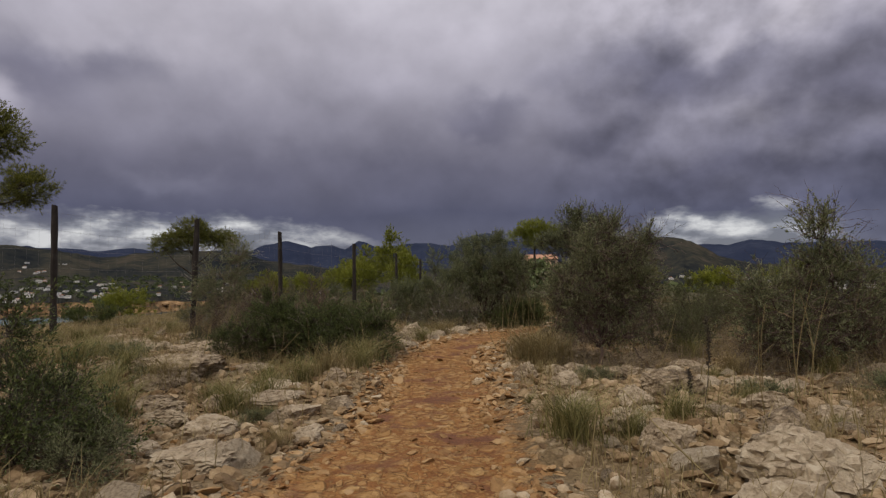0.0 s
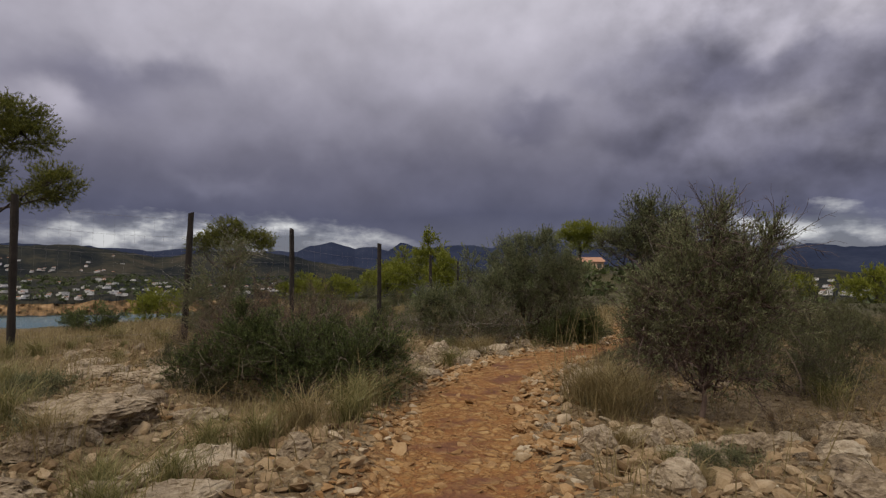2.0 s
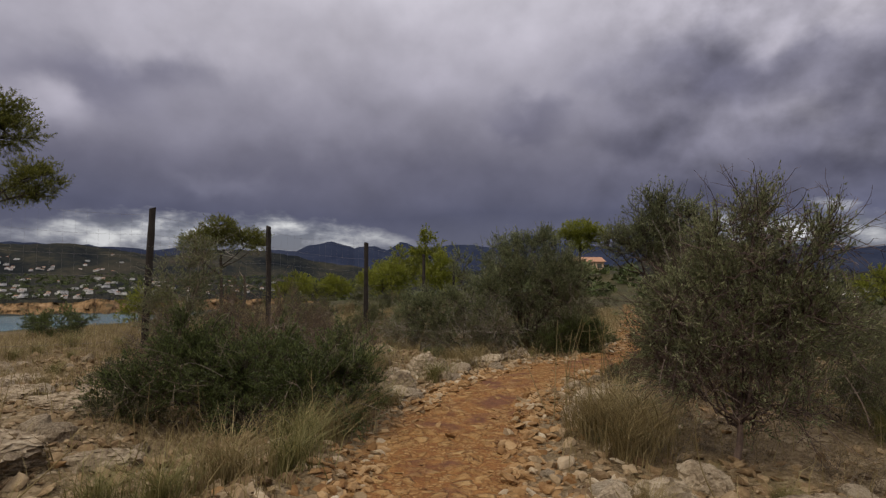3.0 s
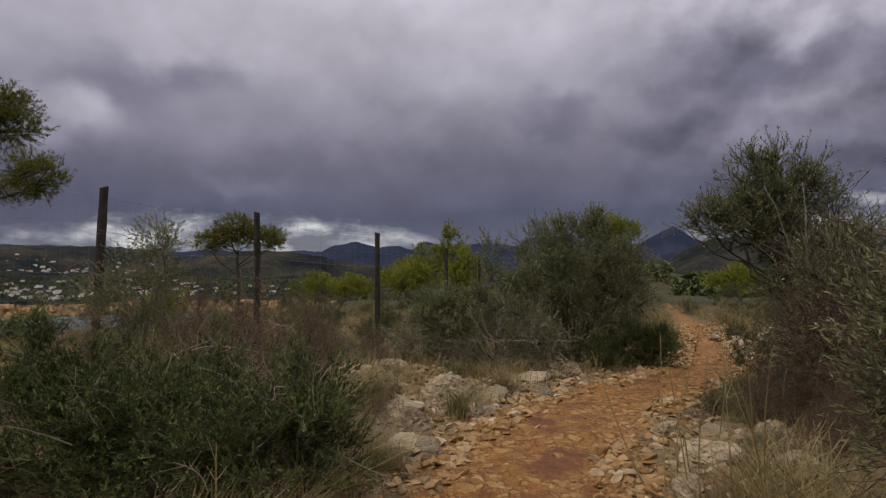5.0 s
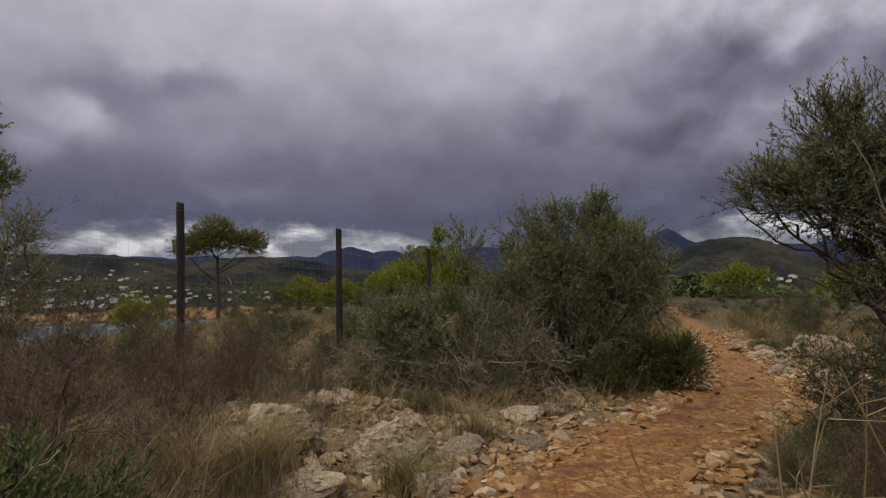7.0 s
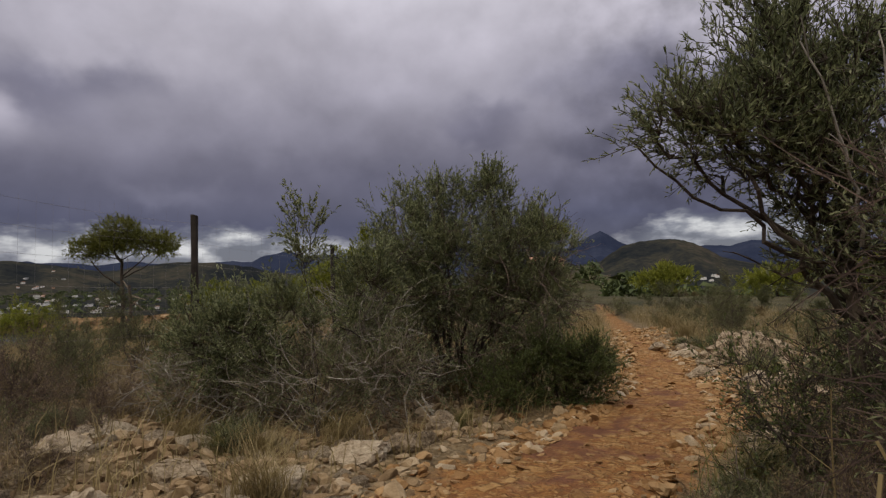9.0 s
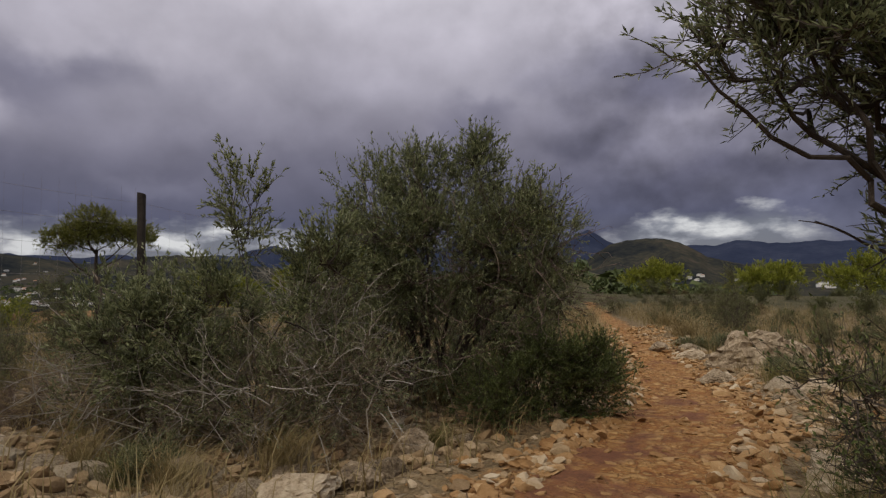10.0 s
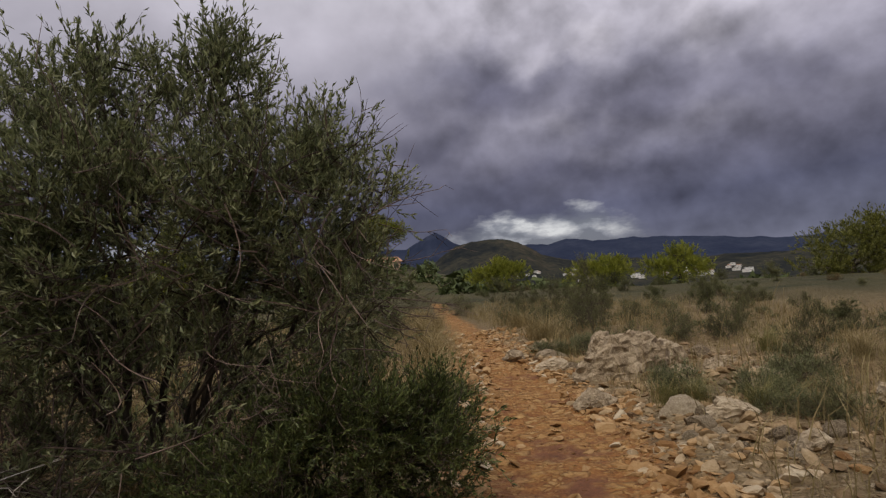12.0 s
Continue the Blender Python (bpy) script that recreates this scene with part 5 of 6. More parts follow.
def make_stones():
    rng = np.random.RandomState(77)

    def lay(name, label, mat, seed, xy, size, flat, sink):
        big = size > 0.04
        stones(name, label, mat, seed, xy[~big], size[~big], flat, sink)
        stones(name, label, mat, seed + 10, xy[big], size[big], flat, sink, 2)
    n = 21000
    y = -3 + 26.8 * rng.rand(n) ** 1.2
    off = rng.uniform(-1, 1, n)
    w = np.interp(y, WAY_Y, WAY_W)
    x = np.interp(y, WAY_Y, WAY_X) + off * (w + 0.25)
    keep = (rng.rand(n) < 0.06 + 0.3 * step(10, 14, y) * 0.5 + 0.94 * np.abs(off) ** 2.6) & (vnoise(x * 1.7, y * 1.7, 4) > 0.2)
    xy = np.stack([x, y], 1)[keep]
    lay("path_stones", "ochre broken stones trodden into footpath", CHIPS_OCHRE, 1, xy, 0.010 + 0.062 * rng.rand(len(xy)) ** 3.2, 0.30, 0.58)
    n = 17000
    y = -3 + 26.5 * rng.rand(n) ** 1.15
    sd = rng.choice([-1, 1], n)
    w = np.interp(y, WAY_Y, WAY_W)
    x = np.interp(y, WAY_Y, WAY_X) + sd * (w - 0.16 + rng.exponential(0.5, n))
    keep = vnoise(x * 1.1, y * 1.1, 6) > 0.25 + 0.3 * rng.rand(n)
    xy = np.stack([x, y], 1)[keep]
    size = 0.012 + 0.075 * rng.rand(len(xy)) ** 3.2
    tan = rng.rand(len(xy)) < np.where(np.abs(xy[:, 0] - np.interp(xy[:, 1], WAY_Y, WAY_X)) < 0.95, 0.78, 0.2)
    lay("verge_stones", "pale limestone rubble along footpath edges", CHIPS_PALE, 2, xy[~tan], size[~tan], 0.5, 0.36)
    lay("verge_stones", "ochre-stained rubble along footpath edges", CHIPS_OCHRE, 5, xy[tan], size[tan], 0.5, 0.36)
    n = 22000
    x, y = 0.5 + rng.normal(size=n) * 3.6, -3 + 23.5 * rng.rand(n) ** 1.3
    keep = (fbm(x * 0.9, y * 0.9, 9) > np.where(y < 7, 0.42, 0.5)) & (way_at(x, y) < 0.1)
    xy = np.stack([x, y], 1)[keep]
    lay("rubble", "scattered pale limestone chips on dry ground", CHIPS_PALE, 3, xy, 0.012 + 0.09 * rng.rand(len(xy)) ** 3.4, 0.5, 0.36)


make_stones()


def outcrop_rocks():
    """Broken blocks that crowd the outcrops, each a rock of its own."""
    rng = np.random.RandomState(58)
    shapes = [rock_mesh("rock", 300 + k * 2.3, 3, (1, 0.72, 0.5), LIMESTONE, 0.3) for k in range(9)]
    n = 0
    while n < 300:
        cx, cy, rx, ry = OUTCROPS[rng.randint(len(OUTCROPS))]
        x, y = cx + rng.normal() * rx * 0.62, cy + rng.normal() * ry * 0.62
        if rocky_at(x, y) < 0.3 or rng.rand() > rx * ry + 0.25:
            continue
        r = 0.055 + 0.15 * rng.rand() ** 2.2
        ob = tagged(new("rock", shapes[rng.randint(9)]), "broken pale limestone block lying on an outcrop", "rock", "limestone rocks")
        ob.matrix_basis = pose(x, y, spot(x, y) + r * 0.06, rng.normal() * 10, rng.normal() * 10, rng.uniform(0, 360)) @ Matrix.Diagonal((r, r, r * rng.uniform(0.7, 1.4), 1))
        n += 1
    n = 80000
    x, y = rng.uniform(-7, 7, n), rng.uniform(1.5, 21.5, n)
    keep = rng.rand(n) < rocky_at(x, y) * 0.9
    xy = np.stack([x, y], 1)[keep]
    size = 0.012 + 0.075 * rng.rand(len(xy)) ** 3.0
    big = size > 0.04
    stones("rubble", "pale broken rubble among limestone rocks", CHIPS_PALE, 61, xy[~big], size[~big], 0.5, 0.3)
    stones("rubble", "pale broken rubble among limestone rocks", CHIPS_PALE, 62, xy[big], size[big], 0.5, 0.3, 2)


outcrop_rocks()

# ---- grass ----


def blades(rng, foot, height, width, lean, curl):
    n = len(foot)
    a = rng.uniform(0, 2 * np.pi, n)
    d = np.stack([np.cos(a), np.sin(a), np.zeros(n)], 1)
    s = np.stack([-np.sin(a + 0.6), np.cos(a + 0.6), np.zeros(n)], 1) * width[:, None] * 0.5
    up = np.array([0, 0, 1.0])
    p1 = foot + up * height[:, None] * 0.5 + d * (height * lean)[:, None] * 0.4
    p2 = foot + up * height[:, None] * (0.95 - 0.3 * curl)[:, None] + d * (height * (lean + curl))[:, None]
    V = np.stack([foot - s, foot + s, p1 + s * 0.8, p1 - s * 0.8, p2 + s * 0.15, p2 - s * 0.15], 1).reshape(-1, 3)
    i = np.arange(n)[:, None] * 6
    F = np.concatenate([i + [0, 1, 2, 3], i + [3, 2, 4, 5]])
    return V, F


def make_grass():
    rng = np.random.RandomState(21)
    # dry grass: thin over the stony ground, dense in drifts
    n = 200000
    x, y = rng.uniform(-14, 12, n), 1.0 + 30 * rng.rand(n) ** 1.2
    dens = (0.3 + step(0.38, 0.55, fbm(x * 0.55, y * 0.55, 14))) * (way_at(x, y) < 0.12)
    meadow = ((x < -4.2) & (y > 7) & (y < 14)) | ((y > 15.5) & (x < 4.5 + (y - 15.5) * 0.35) & (way_at(x, y) < 0.05))
    keep = rng.rand(n) < np.where(meadow, 0.75, dens * 0.5) * (1 - 0.65 * step(0.25, 0.7, rocky_at(x, y)))
    x, y = x[keep], y[keep]
    h = rng.uniform(0.06, 0.34, len(x)) * (0.6 + 0.9 * vnoise(x * 0.8, y * 0.8, 2))
    foot = np.stack([x, y, ground_z(x, y) - 0.01], 1)
    V, F = blades(rng, foot, h, rng.uniform(0.005, 0.010, len(x)), rng.uniform(0.05, 0.5, len(x)), rng.uniform(0, 0.5, len(x)))
    tagged(new("dry_grass", mesh_of("dry_grass", V, F, GRASS_DRY)), "thin dry straw-coloured grass over stony ground", "grass", kind="stuff")
    # tussocks
    protos = []
    for k in range(4):
        m = 300
        r = np.abs(rng.normal(size=m)) * 0.10
        a = rng.uniform(0, 2 * np.pi, m)
        foot = np.stack([r * np.cos(a), r * np.sin(a), np.zeros(m)], 1)
        V, F = blades(rng, foot, rng.uniform(0.16, 0.42, m), rng.uniform(0.003, 0.006, m), rng.uniform(0.1, 0.7, m), rng.uniform(0.05, 0.6, m))
        ob = new("grass_tussock", mesh_of("grass_tussock", V, F, GRASS_GREEN if k < 3 else GRASS_DRY))
        tagged(ob, "green-yellow wiry grass tussock between stones" if k < 3 else "dry straw-coloured grass tussock between stones", "grass", "grass tussocks")
        protos.append([ob, False])
    listed = []
    listed += [
        (1.4, 8, 0, 1.3), (1.5, 8.35, 3, 1.4), (1.65, 7.8, 1, 1.3), (1.45, 8.6, 3, 1.3), (1.75, 8.2, 3, 1.4), 
        (-2.7, 4.4, 0, 1.1), (-3.3, 5.1, 1, 1.2), (-3.6, 5.9, 0, 1.1), (-4.4, 6.2, 2, 1.2), (-1.7, 4.6, 2, 1), (-1.5, 6.1, 0, 1.1), (1, 8.1, 0, 1.2),
        (1.25, 8.4, 1, 1.2), (1.1, 8.6, 3, 1.1), (1.3, 8, 2, 1.2), (1.3, 3.4, 0, 1.1)]
    listed += [
        (2.2, 3.9, 1, 0.8), (1.15, 3.8, 0, 1.1), (1.3, 3.65, 1, 1), (1, 4.1, 2, 0.8), (1.15, 2.9, 1, 0.9), (1.75, 3.6, 2, 0.7), (-1, 7, 0, 1.1), (-0.9, 6.6, 1, 1),
        (-1.25, 6.4, 3, 1.1), (-1.9, 6, 0, 0.9), (-1.6, 5.1, 1, 0.9), (-2.9, 5.5, 3, 1), (-2.2, 5.2, 0, 0.8), (-2.8, 3.9, 1, 1), (-3.2, 4.5, 0, 1.1), 
        (-2.9, 2.7, 3, 1.2), (1.1, 7.8, 0, 1.1), (1.3, 8.2, 3, 1.3), (1, 8.3, 1, 1)]
    listed += [
        (-0.95, 8.0, 3, 1.2), (-1.1, 8.5, 3, 1.2), (-0.9, 8.9, 1, 0.9), (-1.0, 7.6, 3, 1.0), (-1.25, 9.0, 3, 1.1), (1.5, 7.6, 2, 1), (1.25, 11.2, 2, 0.7), (1.5, 11, 1, 0.6), (-0.75, 8.3, 3, 1), (-1.7, 10.2, 3, 1.2),
        (-1.4, 10.4, 3, 1.1), (-1, 13, 0, 0.7), (-0.6, 12.9, 3, 0.7), (-1.4, 13.3, 3, 0.7), (-0.1, 13.3, 3, 0.8), (-1.8, 14.2, 3, 1), (-2.2, 14.6, 1, 0.9), (-0.2, 11.9, 3, 0.9),
        (2.5, 12, 1, 1.1), (2.75, 12.1, 2, 1), (4.65, 16.1, 0, 0.7), (4.9, 15.7, 1, 0.7)]
    listed += [
        (5.5, 16, 0, 0.7), (5.2, 15.3, 2, 0.6), (2.6, 17.6, 3, 1.3), (2.9, 18.4, 3, 1.4), (3.1, 19.4, 3, 1.3), (3.3, 20.6, 3, 1.2), (2.3, 16.9, 3, 1.2), (5.2, 20.6, 3, 1.3),
        (5, 22, 3, 1.3), (5.6, 22.8, 3, 1.3), (5.3, 24.2, 3, 1.4), (3.6, 22.5, 3, 1.3), (4.1, 24, 3, 1.2)]
    for _ in range(210):
        x, y, k, s = rng.uniform(-8, 8), rng.uniform(2, 20), int(rng.randint(0, 4)), rng.uniform(0.45, 1.1)
        listed.append((x, y, k, s * (1.0 if rocky_at(x, y) < 0.4 else 0.55)))
    for x, y, k, s in listed:
        if 0.9 < x < 1.9 and 7.5 < y < 8.9:
            k = 3
        if (k == 3 and 1.3 < x < 3 and 9.6 < y < 12.4) or way_at(x, y) > 0.2 or abs(x - np.interp(y, [0, 3, 6, 8, 9.3, 11, 12], [0.65, 0.65, 0.35, 0.7, 1.05, 1.2, 1.7])) < 0.6 and y < 12.5:
            continue
        m = pose(x, y, spot(x, y, 0.02), 0, 0, rng.uniform(0, 360)) @ Matrix.Diagonal((s, s, s, 1))
        if protos[k][1]:
            copy_thing(protos[k][0], m)
        else:
            protos[k][1] = True
            protos[k][0].matrix_basis = m


make_grass()

# ---- dry stalks ----


def make_stalks():
    rng = np.random.RandomState(8)

    def stalk(x, y, h, lx, ly, r, side):
        z = spot(x, y, 0.03)
        t = np.linspace(0, 1, 9)[:, None]
        line = np.array([x, y, z]) + t * [lx, ly, h] + np.sin(t * 3.1) * rng.normal(size=3) * 0.03 * h
        pieces = [tubes(line[None], (r * np.linspace(1, 0.4, 9))[None], 4)]
        for _ in range(side):
            k = rng.randint(4, 8)
            d = unit(rng.normal(size=3) * [1, 1, 0.4] + [0, 0, 0.7]) * h * rng.uniform(0.08, 0.22)
            tt = np.linspace(0, 1, 4)[:, None]
            pieces.append(tubes((line[k] + tt * d)[None], (r * 0.5 * np.linspace(1, 0.4, 4))[None], 3))
        tagged(new("dry_stalk", mesh_of("dry_stalk", *joined(pieces), GRASS_DRY)), "thin bleached dead stalk standing in grass", "stalk", "dead stalks")
    stalk(-1.95, 4.55, 0.75, 0.75, 0.5, 0.006, 2)
    stalk(2.05, 2.75, 0.55, -0.5, 0.4, 0.007, 1)
    for x, y, h in ((3.3, 4.2, 1.1), (3.15, 4.5, 0.9), (3.6, 4.9, 1.2), (2.9, 4.0, 0.8), (3.9, 5.2, 1.1), (4.1, 5.5, 1.0), (2.6, 5.9, 0.8), (1.35, 3.1, 0.6), (1.5, 2.7, 0.55), (1.1, 8.2, 1.05), (1.0, 8.6, 1.1), (1.25, 7.9, 0.95), (1.15, 9.0, 1.1), (0.95, 8.9, 0.9), (1.3, 9.3, 1.0), (2.35, 11.0, 0.9), (2.5, 10.7, 0.85), (1.35, 8.6, 0.95), (1.2, 8.9, 0.8), (1.45, 8.3, 1.0), (1.6, 8.9, 0.9), (1.55, 9.6, 0.9), (1.75, 9.2, 1.1),
                    (-1.6, 6.7, 0.7), (-2.8, 6.1, 0.8), (-2.0, 6.4, 0.7), (-3.0, 3.9, 0.9), (-0.95, 7.2, 0.6), (-1.05, 9.2, 0.8), (-1.35, 9.6, 0.9), (-0.85, 9.9, 0.7), (5.6, 17.0, 0.7), (5.9, 16.6, 0.9), (6.3, 17.1, 0.8), (2.5, 17.4, 0.8), (4.4, 6.9, 1.3), (4.9, 6.2, 1.2), (2.0, 6.9, 0.7), (-2.2, 13.4, 0.7), (-1.2, 12.7, 0.6)):
        stalk(x, y, h * rng.uniform(0.9, 1.1), *(rng.normal(size=2) * 0.16 * h), 0.0052, rng.randint(1, 5))


def seed_stalk(x, y, h):
    rng = np.random.RandomState(int(x * 100))
    root = tagged(new("seed_stalk"), "dark brown dried flower stalk with seed heads", "stalk", "dead stalks")
    root.matrix_basis = pose(x, y, spot(x, y, 0.03))
    t = np.linspace(0, 1, 9)[:, None]
    line = t * [0.06, 0.03, h] + np.sin(t * 3) * [0.03, -0.02, 0]
    part("stem", mesh_of("stem", *tubes(line[None], (0.004 * np.linspace(1, 0.5, 9))[None], 5), BARK), root)
    k = rng.uniform(0.4, 1.0, 160) ** 0.8
    p = np.stack([np.interp(k, t[:, 0], line[:, c]) for c in range(3)], 1)
    V, F = leaf_quads(rng, p, rng.normal(size=(160, 3)) + [0, 0, 0.5], 0.03, 0.013)
    part("seed_head", mesh_of("seed_head", V, F, BARK), root)


make_stalks()
seed_stalk(2.55, 4.35, 0.85)
seed_stalk(2.35, 4.25, 0.4)


def dead_trunk(x, y, h):
    z = spot(x, y, 0.1)
    root = tagged(new("dead_tree"), "broken bleached dead tree trunk on slope", "tree")
    root.matrix_basis = pose(x, y, z)
    t = np.linspace(0, 1, 10)[:, None]
    line = t * [0.25, 0.1, h] + np.sin(t * 4) * [0.12, 0.05, 0]
    part("trunk", mesh_of("trunk", *tubes(line[None], (0.10 * np.linspace(1.2, 0.6, 10))[None], 8), BARK), root)
    for k, d in ((5, (0.5, 0, 0.35)), (7, (0.75, 0.1, -0.25)), (8, (-0.35, 0, 0.5)), (6, (0.6, 0.2, -0.5))):
        q = line[k] + np.linspace(0, 1, 5)[:, None] * np.array(d)
        part("limb", mesh_of("limb", *tubes(q[None], (0.045 * np.linspace(1, 0.4, 5))[None], 5), DEAD_WOOD), root)


dead_trunk(-16.3, 35.0, 1.9 - spot(-16.3, 35.0))

# ---- houses across the bay and on the plain ----


def house(name, w, d, h, wall_mat, pitched, seed, label):
    rng = random.Random(seed)
    root = tagged(new(name), label, "house", "houses around the bay")

    def block(nm, x0, x1, y0, y1, z0, z1, mat):
        bm = bmesh.new()
        bmesh.ops.create_cube(bm, size=1)
        for v in bm.verts:
            v.co = ((x0 + x1) / 2 + v.co.x * (x1 - x0), (y0 + y1) / 2 + v.co.y * (y1 - y0), (z0 + z1) / 2 + v.co.z * (z1 - z0))
        return part(nm, bm_mesh(nm, bm, mat), root)
    block("wall", -w / 2, w / 2, -d / 2, d / 2, -3, h, wall_mat)
    block("wing", -w / 2 - w * 0.35, -w / 2 + 0.01, -d * 0.3, d * 0.4, -3, h * 0.55, wall_mat)
    if pitched:
        bm = bmesh.new()
        e = 0.5
        v = [bm.verts.new(p) for p in ((-w / 2 - e, -d / 2 - e, h), (w / 2 + e, -d / 2 - e, h), (w / 2 + e, d / 2 + e, h), (-w / 2 - e, d / 2 + e, h), (-w / 2 - e, 0, h + d * 0.22), (w / 2 + e, 0, h + d * 0.22))]
        for f in ((0, 1, 5, 4), (2, 3, 4, 5), (1, 2, 5), (3, 0, 4), (3, 2, 1, 0)):
            bm.faces.new([v[k] for k in f])
        part("roof", bm_mesh("roof", bm, TILE), root)
    else:
        block("roof", -w / 2 - 0.2, w / 2 + 0.2, -d / 2 - 0.2, d / 2 + 0.2, h, h + 0.5, wall_mat)
    for zz in ((1.0, h - 2.2) if h > 4.5 else (1.0,)):
        n = int(w / 3)
        for k in range(n):
            x = -w / 2 + w * (k + 0.5) / n
            block("window", x - 0.7, x + 0.7, -d / 2 - 0.05, -d / 2 + 0.2, zz, zz + 1.5, PANE if rng.random() < 0.7 else SHUTTER)
    return root


def make_houses():
    rng = random.Random(9)
    protos = [house("house", 14, 9, 6.2, PLASTER, False, 1, "white flat-roofed villa on wooded slope"), house("house", 11, 8, 5.8, PLASTER, True, 2, "white house with clay tile roof on slope"),
              house("house", 18, 10, 8.4, PLASTER, False, 3, "long white apartment house on wooded slope")]
    used = [False] * 3

    def put(x, y, z, k, s=1.0):
        turn = math.degrees(math.atan2(-(x - 1), y - 8)) + rng.uniform(-35, 35)
        m = pose(x, y, z, 0, 0, turn) @ Matrix.Diagonal((s, s, s, 1))
        if used[k]:
            copy_thing(protos[k], m)
        else:
            used[k] = True
            protos[k].matrix_basis = m
    for lo, hi, n, e0, e1, r0, r1 in ((-60, -34, 120, None, 0, 1050, 1330), (-34, -16, 26, None, 0, 1060, 1300), (-49, -38, 40, 1.0, 2.6, 1660, 1900), (18, 27, 14, -0.2, 0.6, 1250, 1500), (26, 42, 26, -0.9, -0.1, 750, 1100)):
        for _ in range(n):
            a, r = radians(rng.uniform(lo, hi)), r0 + (r1 - r0) * rng.random() ** 2.2
            z = shelf_z(math.degrees(a), r) if e0 is None else 1.3 + r * math.tan(radians(e0 + (e1 - e0) * ((r - r0) / (r1 - r0)) + rng.uniform(-0.12, 0.12)))
            put(1 + r * math.sin(a), 8 + r * math.cos(a), z, rng.choice((0, 1, 1, 2)), 0.7 if r < 1350 else 0.8)
    h = house("house", 9, 8, 6.0, PEACH, True, 5, "peach-coloured house with clay roof behind pines")
    h.matrix_basis = pose(13.2, 114, spot(13.2, 114) + 0.4, 0, 0, 10) @ Matrix.Diagonal((0.62, 0.62, 0.55, 1))


make_houses()


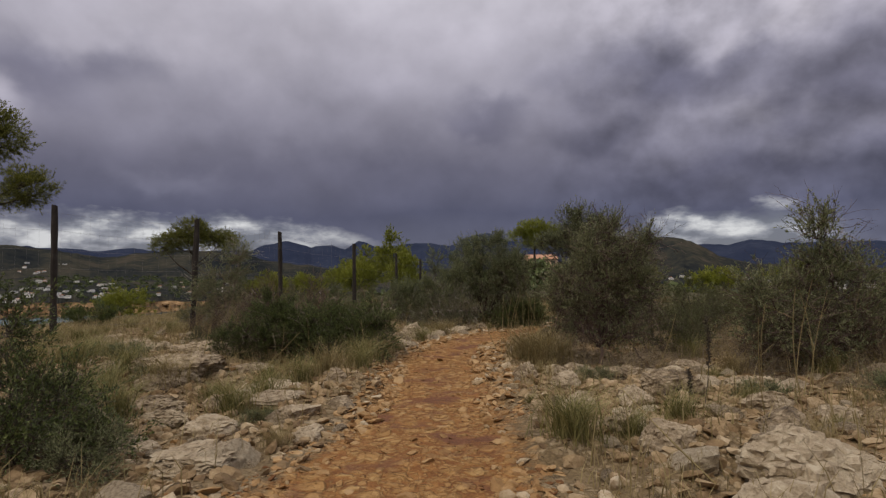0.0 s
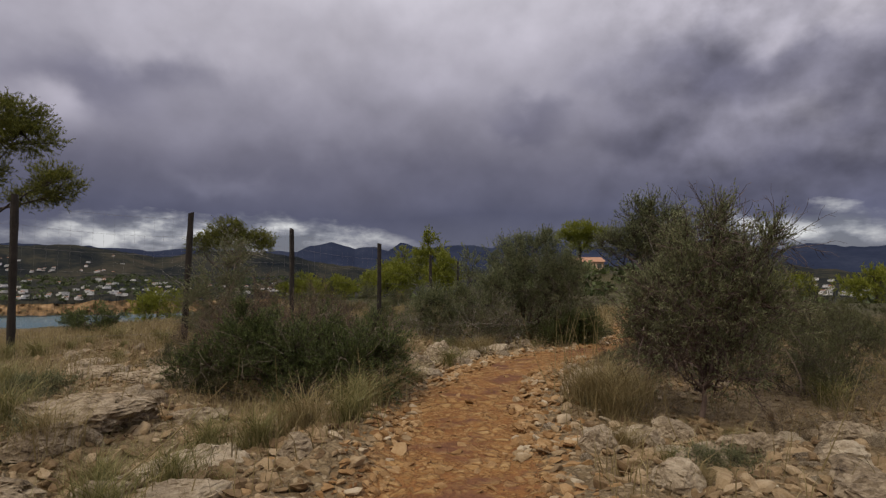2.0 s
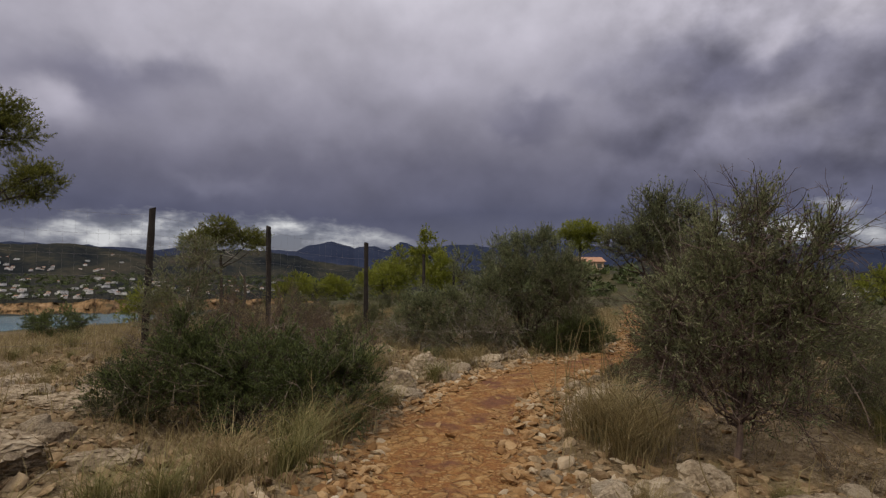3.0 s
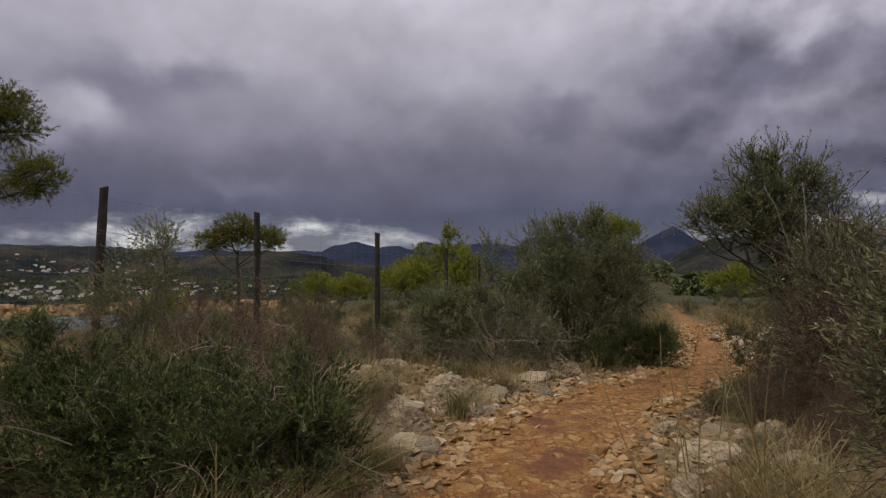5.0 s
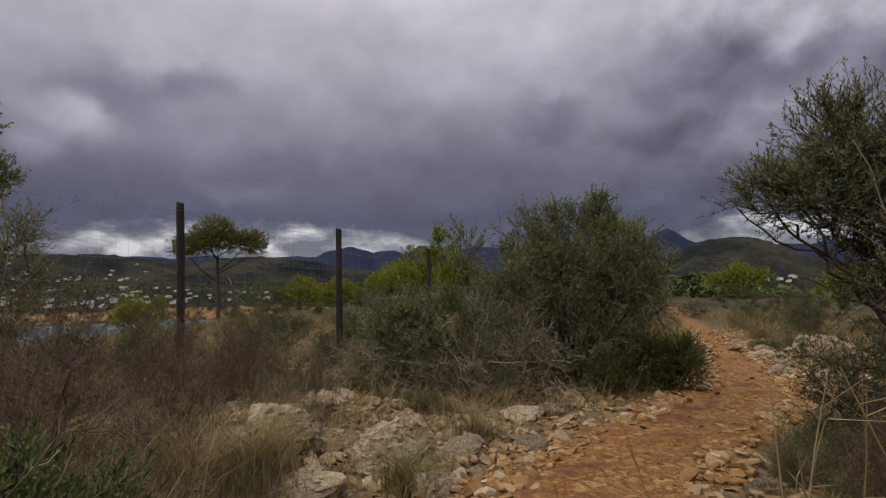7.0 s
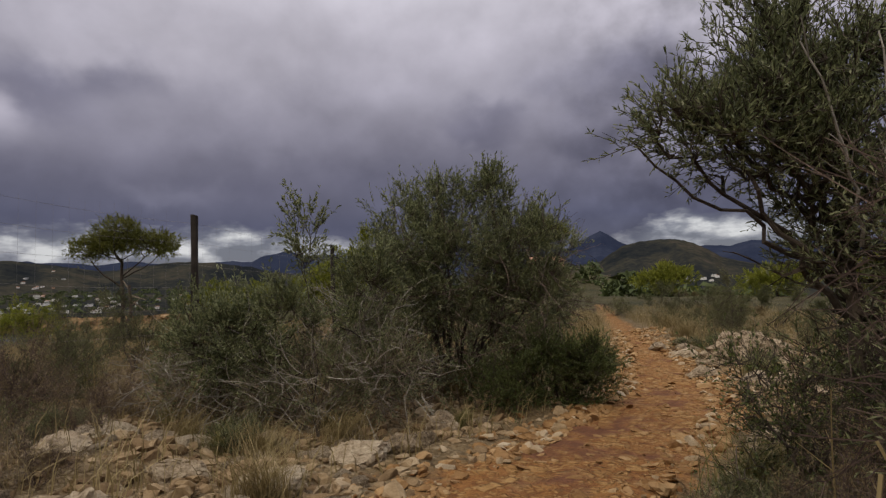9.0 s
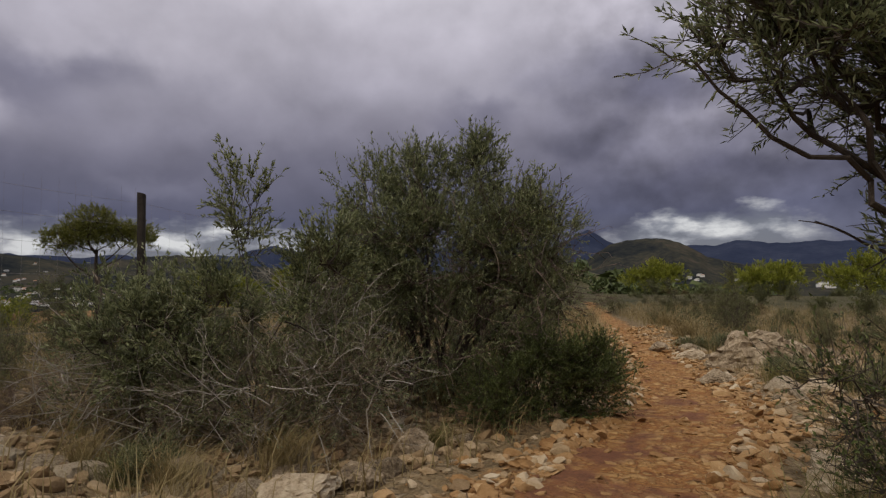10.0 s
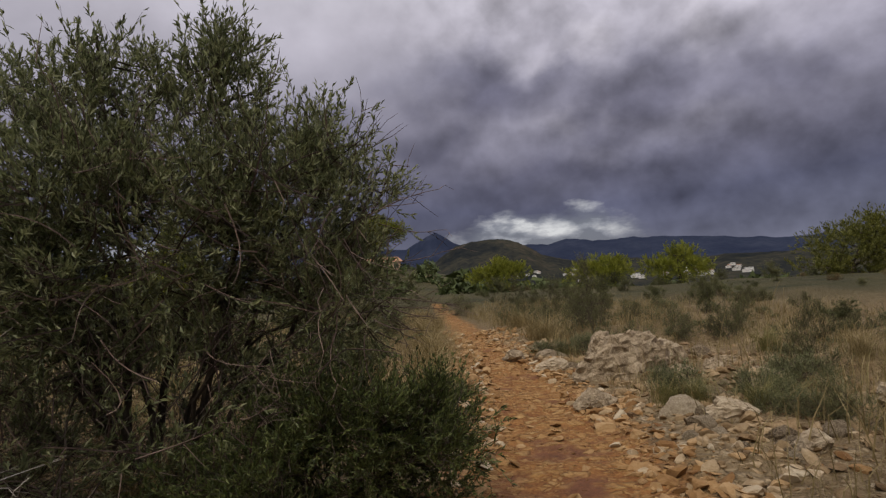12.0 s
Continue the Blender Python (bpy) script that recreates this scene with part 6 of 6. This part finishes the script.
def far_woods():
    """Tree crowns on the slopes and the plain, each a clump of leafy triangles."""
    rng = np.random.RandomState(3)
    n = 4200
    a = np.radians(rng.uniform(-66, 66, n))
    r = 55 * (1500 / 55) ** rng.rand(n)
    x, y = 1 + r * np.sin(a), 8 + r * np.cos(a)
    z = ground_z(x, y)
    ok = (z > SEA_Z + 1.5) & ~((np.degrees(a) < -24) & (r > 140))
    ok &= ~((np.abs(np.degrees(a) - np.degrees(np.arctan2(6.3, 32))) < 1.0) & (r < 70))
    x, y, z, r = x[ok], y[ok], z[ok], r[ok]
    n, k = len(x), 42
    size = rng.uniform(0.8, 1.9, n) * np.clip((r / 90) ** 0.45, 0.8, 3.0)
    c = unit(rng.normal(size=(n, k, 3))) * rng.uniform(0.5, 1.0, (n, k, 1)) * [1, 1, 0.75]
    c[..., 2] = np.abs(c[..., 2]) * 1.1 + 0.1
    P = np.stack([x, y, z], 1)[:, None] + c * size[:, None, None]
    t = rng.normal(size=(n, k, 3, 3)) * 0.26 * size[:, None, None, None]
    V = (P[:, :, None] + t).reshape(-1, 3)
    # the wooded shelf across the bay
    n, k = 1500, 30
    deg, r = rng.uniform(-66, -15, n), rng.uniform(1030, 1480, n)
    z = np.array([shelf_z(d, q) for d, q in zip(deg, r)])
    a = np.radians(deg)
    P = np.stack([1 + r * np.sin(a), 8 + r * np.cos(a), z], 1)[:, None]
    size = rng.uniform(2.5, 5.5, n)[:, None, None]
    c = unit(rng.normal(size=(n, k, 3))) * rng.uniform(0.5, 1.0, (n, k, 1)) * [1, 1, 0.7]
    c[..., 2] = np.abs(c[..., 2]) * 1.1
    W = ((P + c * size)[:, :, None] + rng.normal(size=(n, k, 3, 3)) * 0.28 * size[..., None]).reshape(-1, 3)
    V = np.concatenate([V, W])
    tagged(new("far_woods", mesh_of("far_woods", V, np.arange(len(V)).reshape(-1, 3), FAR_LEAF)), "distant green pine woods and scrub on slopes", "woods", kind="stuff")


FAR_LEAF = material("far_leaf", [(0.2, (0.03, 0.042, 0.014)), (0.5, (0.065, 0.085, 0.028)), (0.8, (0.13, 0.145, 0.05))], 0.06, 0.8, 0.7, 0, island=0.25, spec=0.2, world=True)
far_woods()


# ---- single stones of the footpath and its verge ----


def single_stones():
    rng = np.random.RandomState(31)
    shapes = {}
    for mat, key in ((CHIPS_OCHRE, "o"), (CHIPS_PALE, "p")):
        shapes[key] = []
        for k in range(8):
            bm = bmesh.new()
            bmesh.ops.create_icosphere(bm, subdivisions=2, radius=1)
            cuts = [(Vector(unit(rng.normal(size=3))), rng.uniform(0.35, 0.7)) for _ in range(7)]
            for v in bm.verts:
                v.co *= 1 + noise.noise(v.co * 1.7 + Vector((k * 5.0, 0, 0))) * 0.3
                for pn, lim in cuts:
                    over = v.co.dot(pn) - lim
                    if over > 0:
                        v.co -= pn * over
                v.co.z *= 0.5
                v.co.y *= 0.8
            bmesh.ops.dissolve_limit(bm, angle_limit=radians(4), verts=bm.verts, edges=bm.edges)
            bmesh.ops.triangulate(bm, faces=bm.faces)
            shapes[key].append(bm_mesh("stone", bm, mat))
    for k in range(300):
        y = 2.2 + 14 * rng.rand()
        w, c = np.interp(y, WAY_Y, WAY_W), np.interp(y, WAY_Y, WAY_X)
        side = rng.choice([-1, 1])
        off = w * rng.uniform(0.75, 1.15) if k % 2 else w + rng.uniform(-0.1, 0.7)
        x = c + side * off
        if (abs(x - 0.75) < 0.5 and 13 < y < 17):
            continue
        r = rng.uniform(0.03, 0.065) * (0.8 if k % 2 else 1.2)
        ob = part("stone", shapes["o" if k % 2 or rng.rand() < 0.35 else "p"][rng.randint(8)], GROUND)
        ob.matrix_basis = pose(x, y, spot(x, y) - r * 0.12, rng.normal() * 7, rng.normal() * 7, rng.uniform(0, 360)) @ Matrix.Diagonal((r, r, r * rng.uniform(0.7, 1.3), 1))


single_stones()
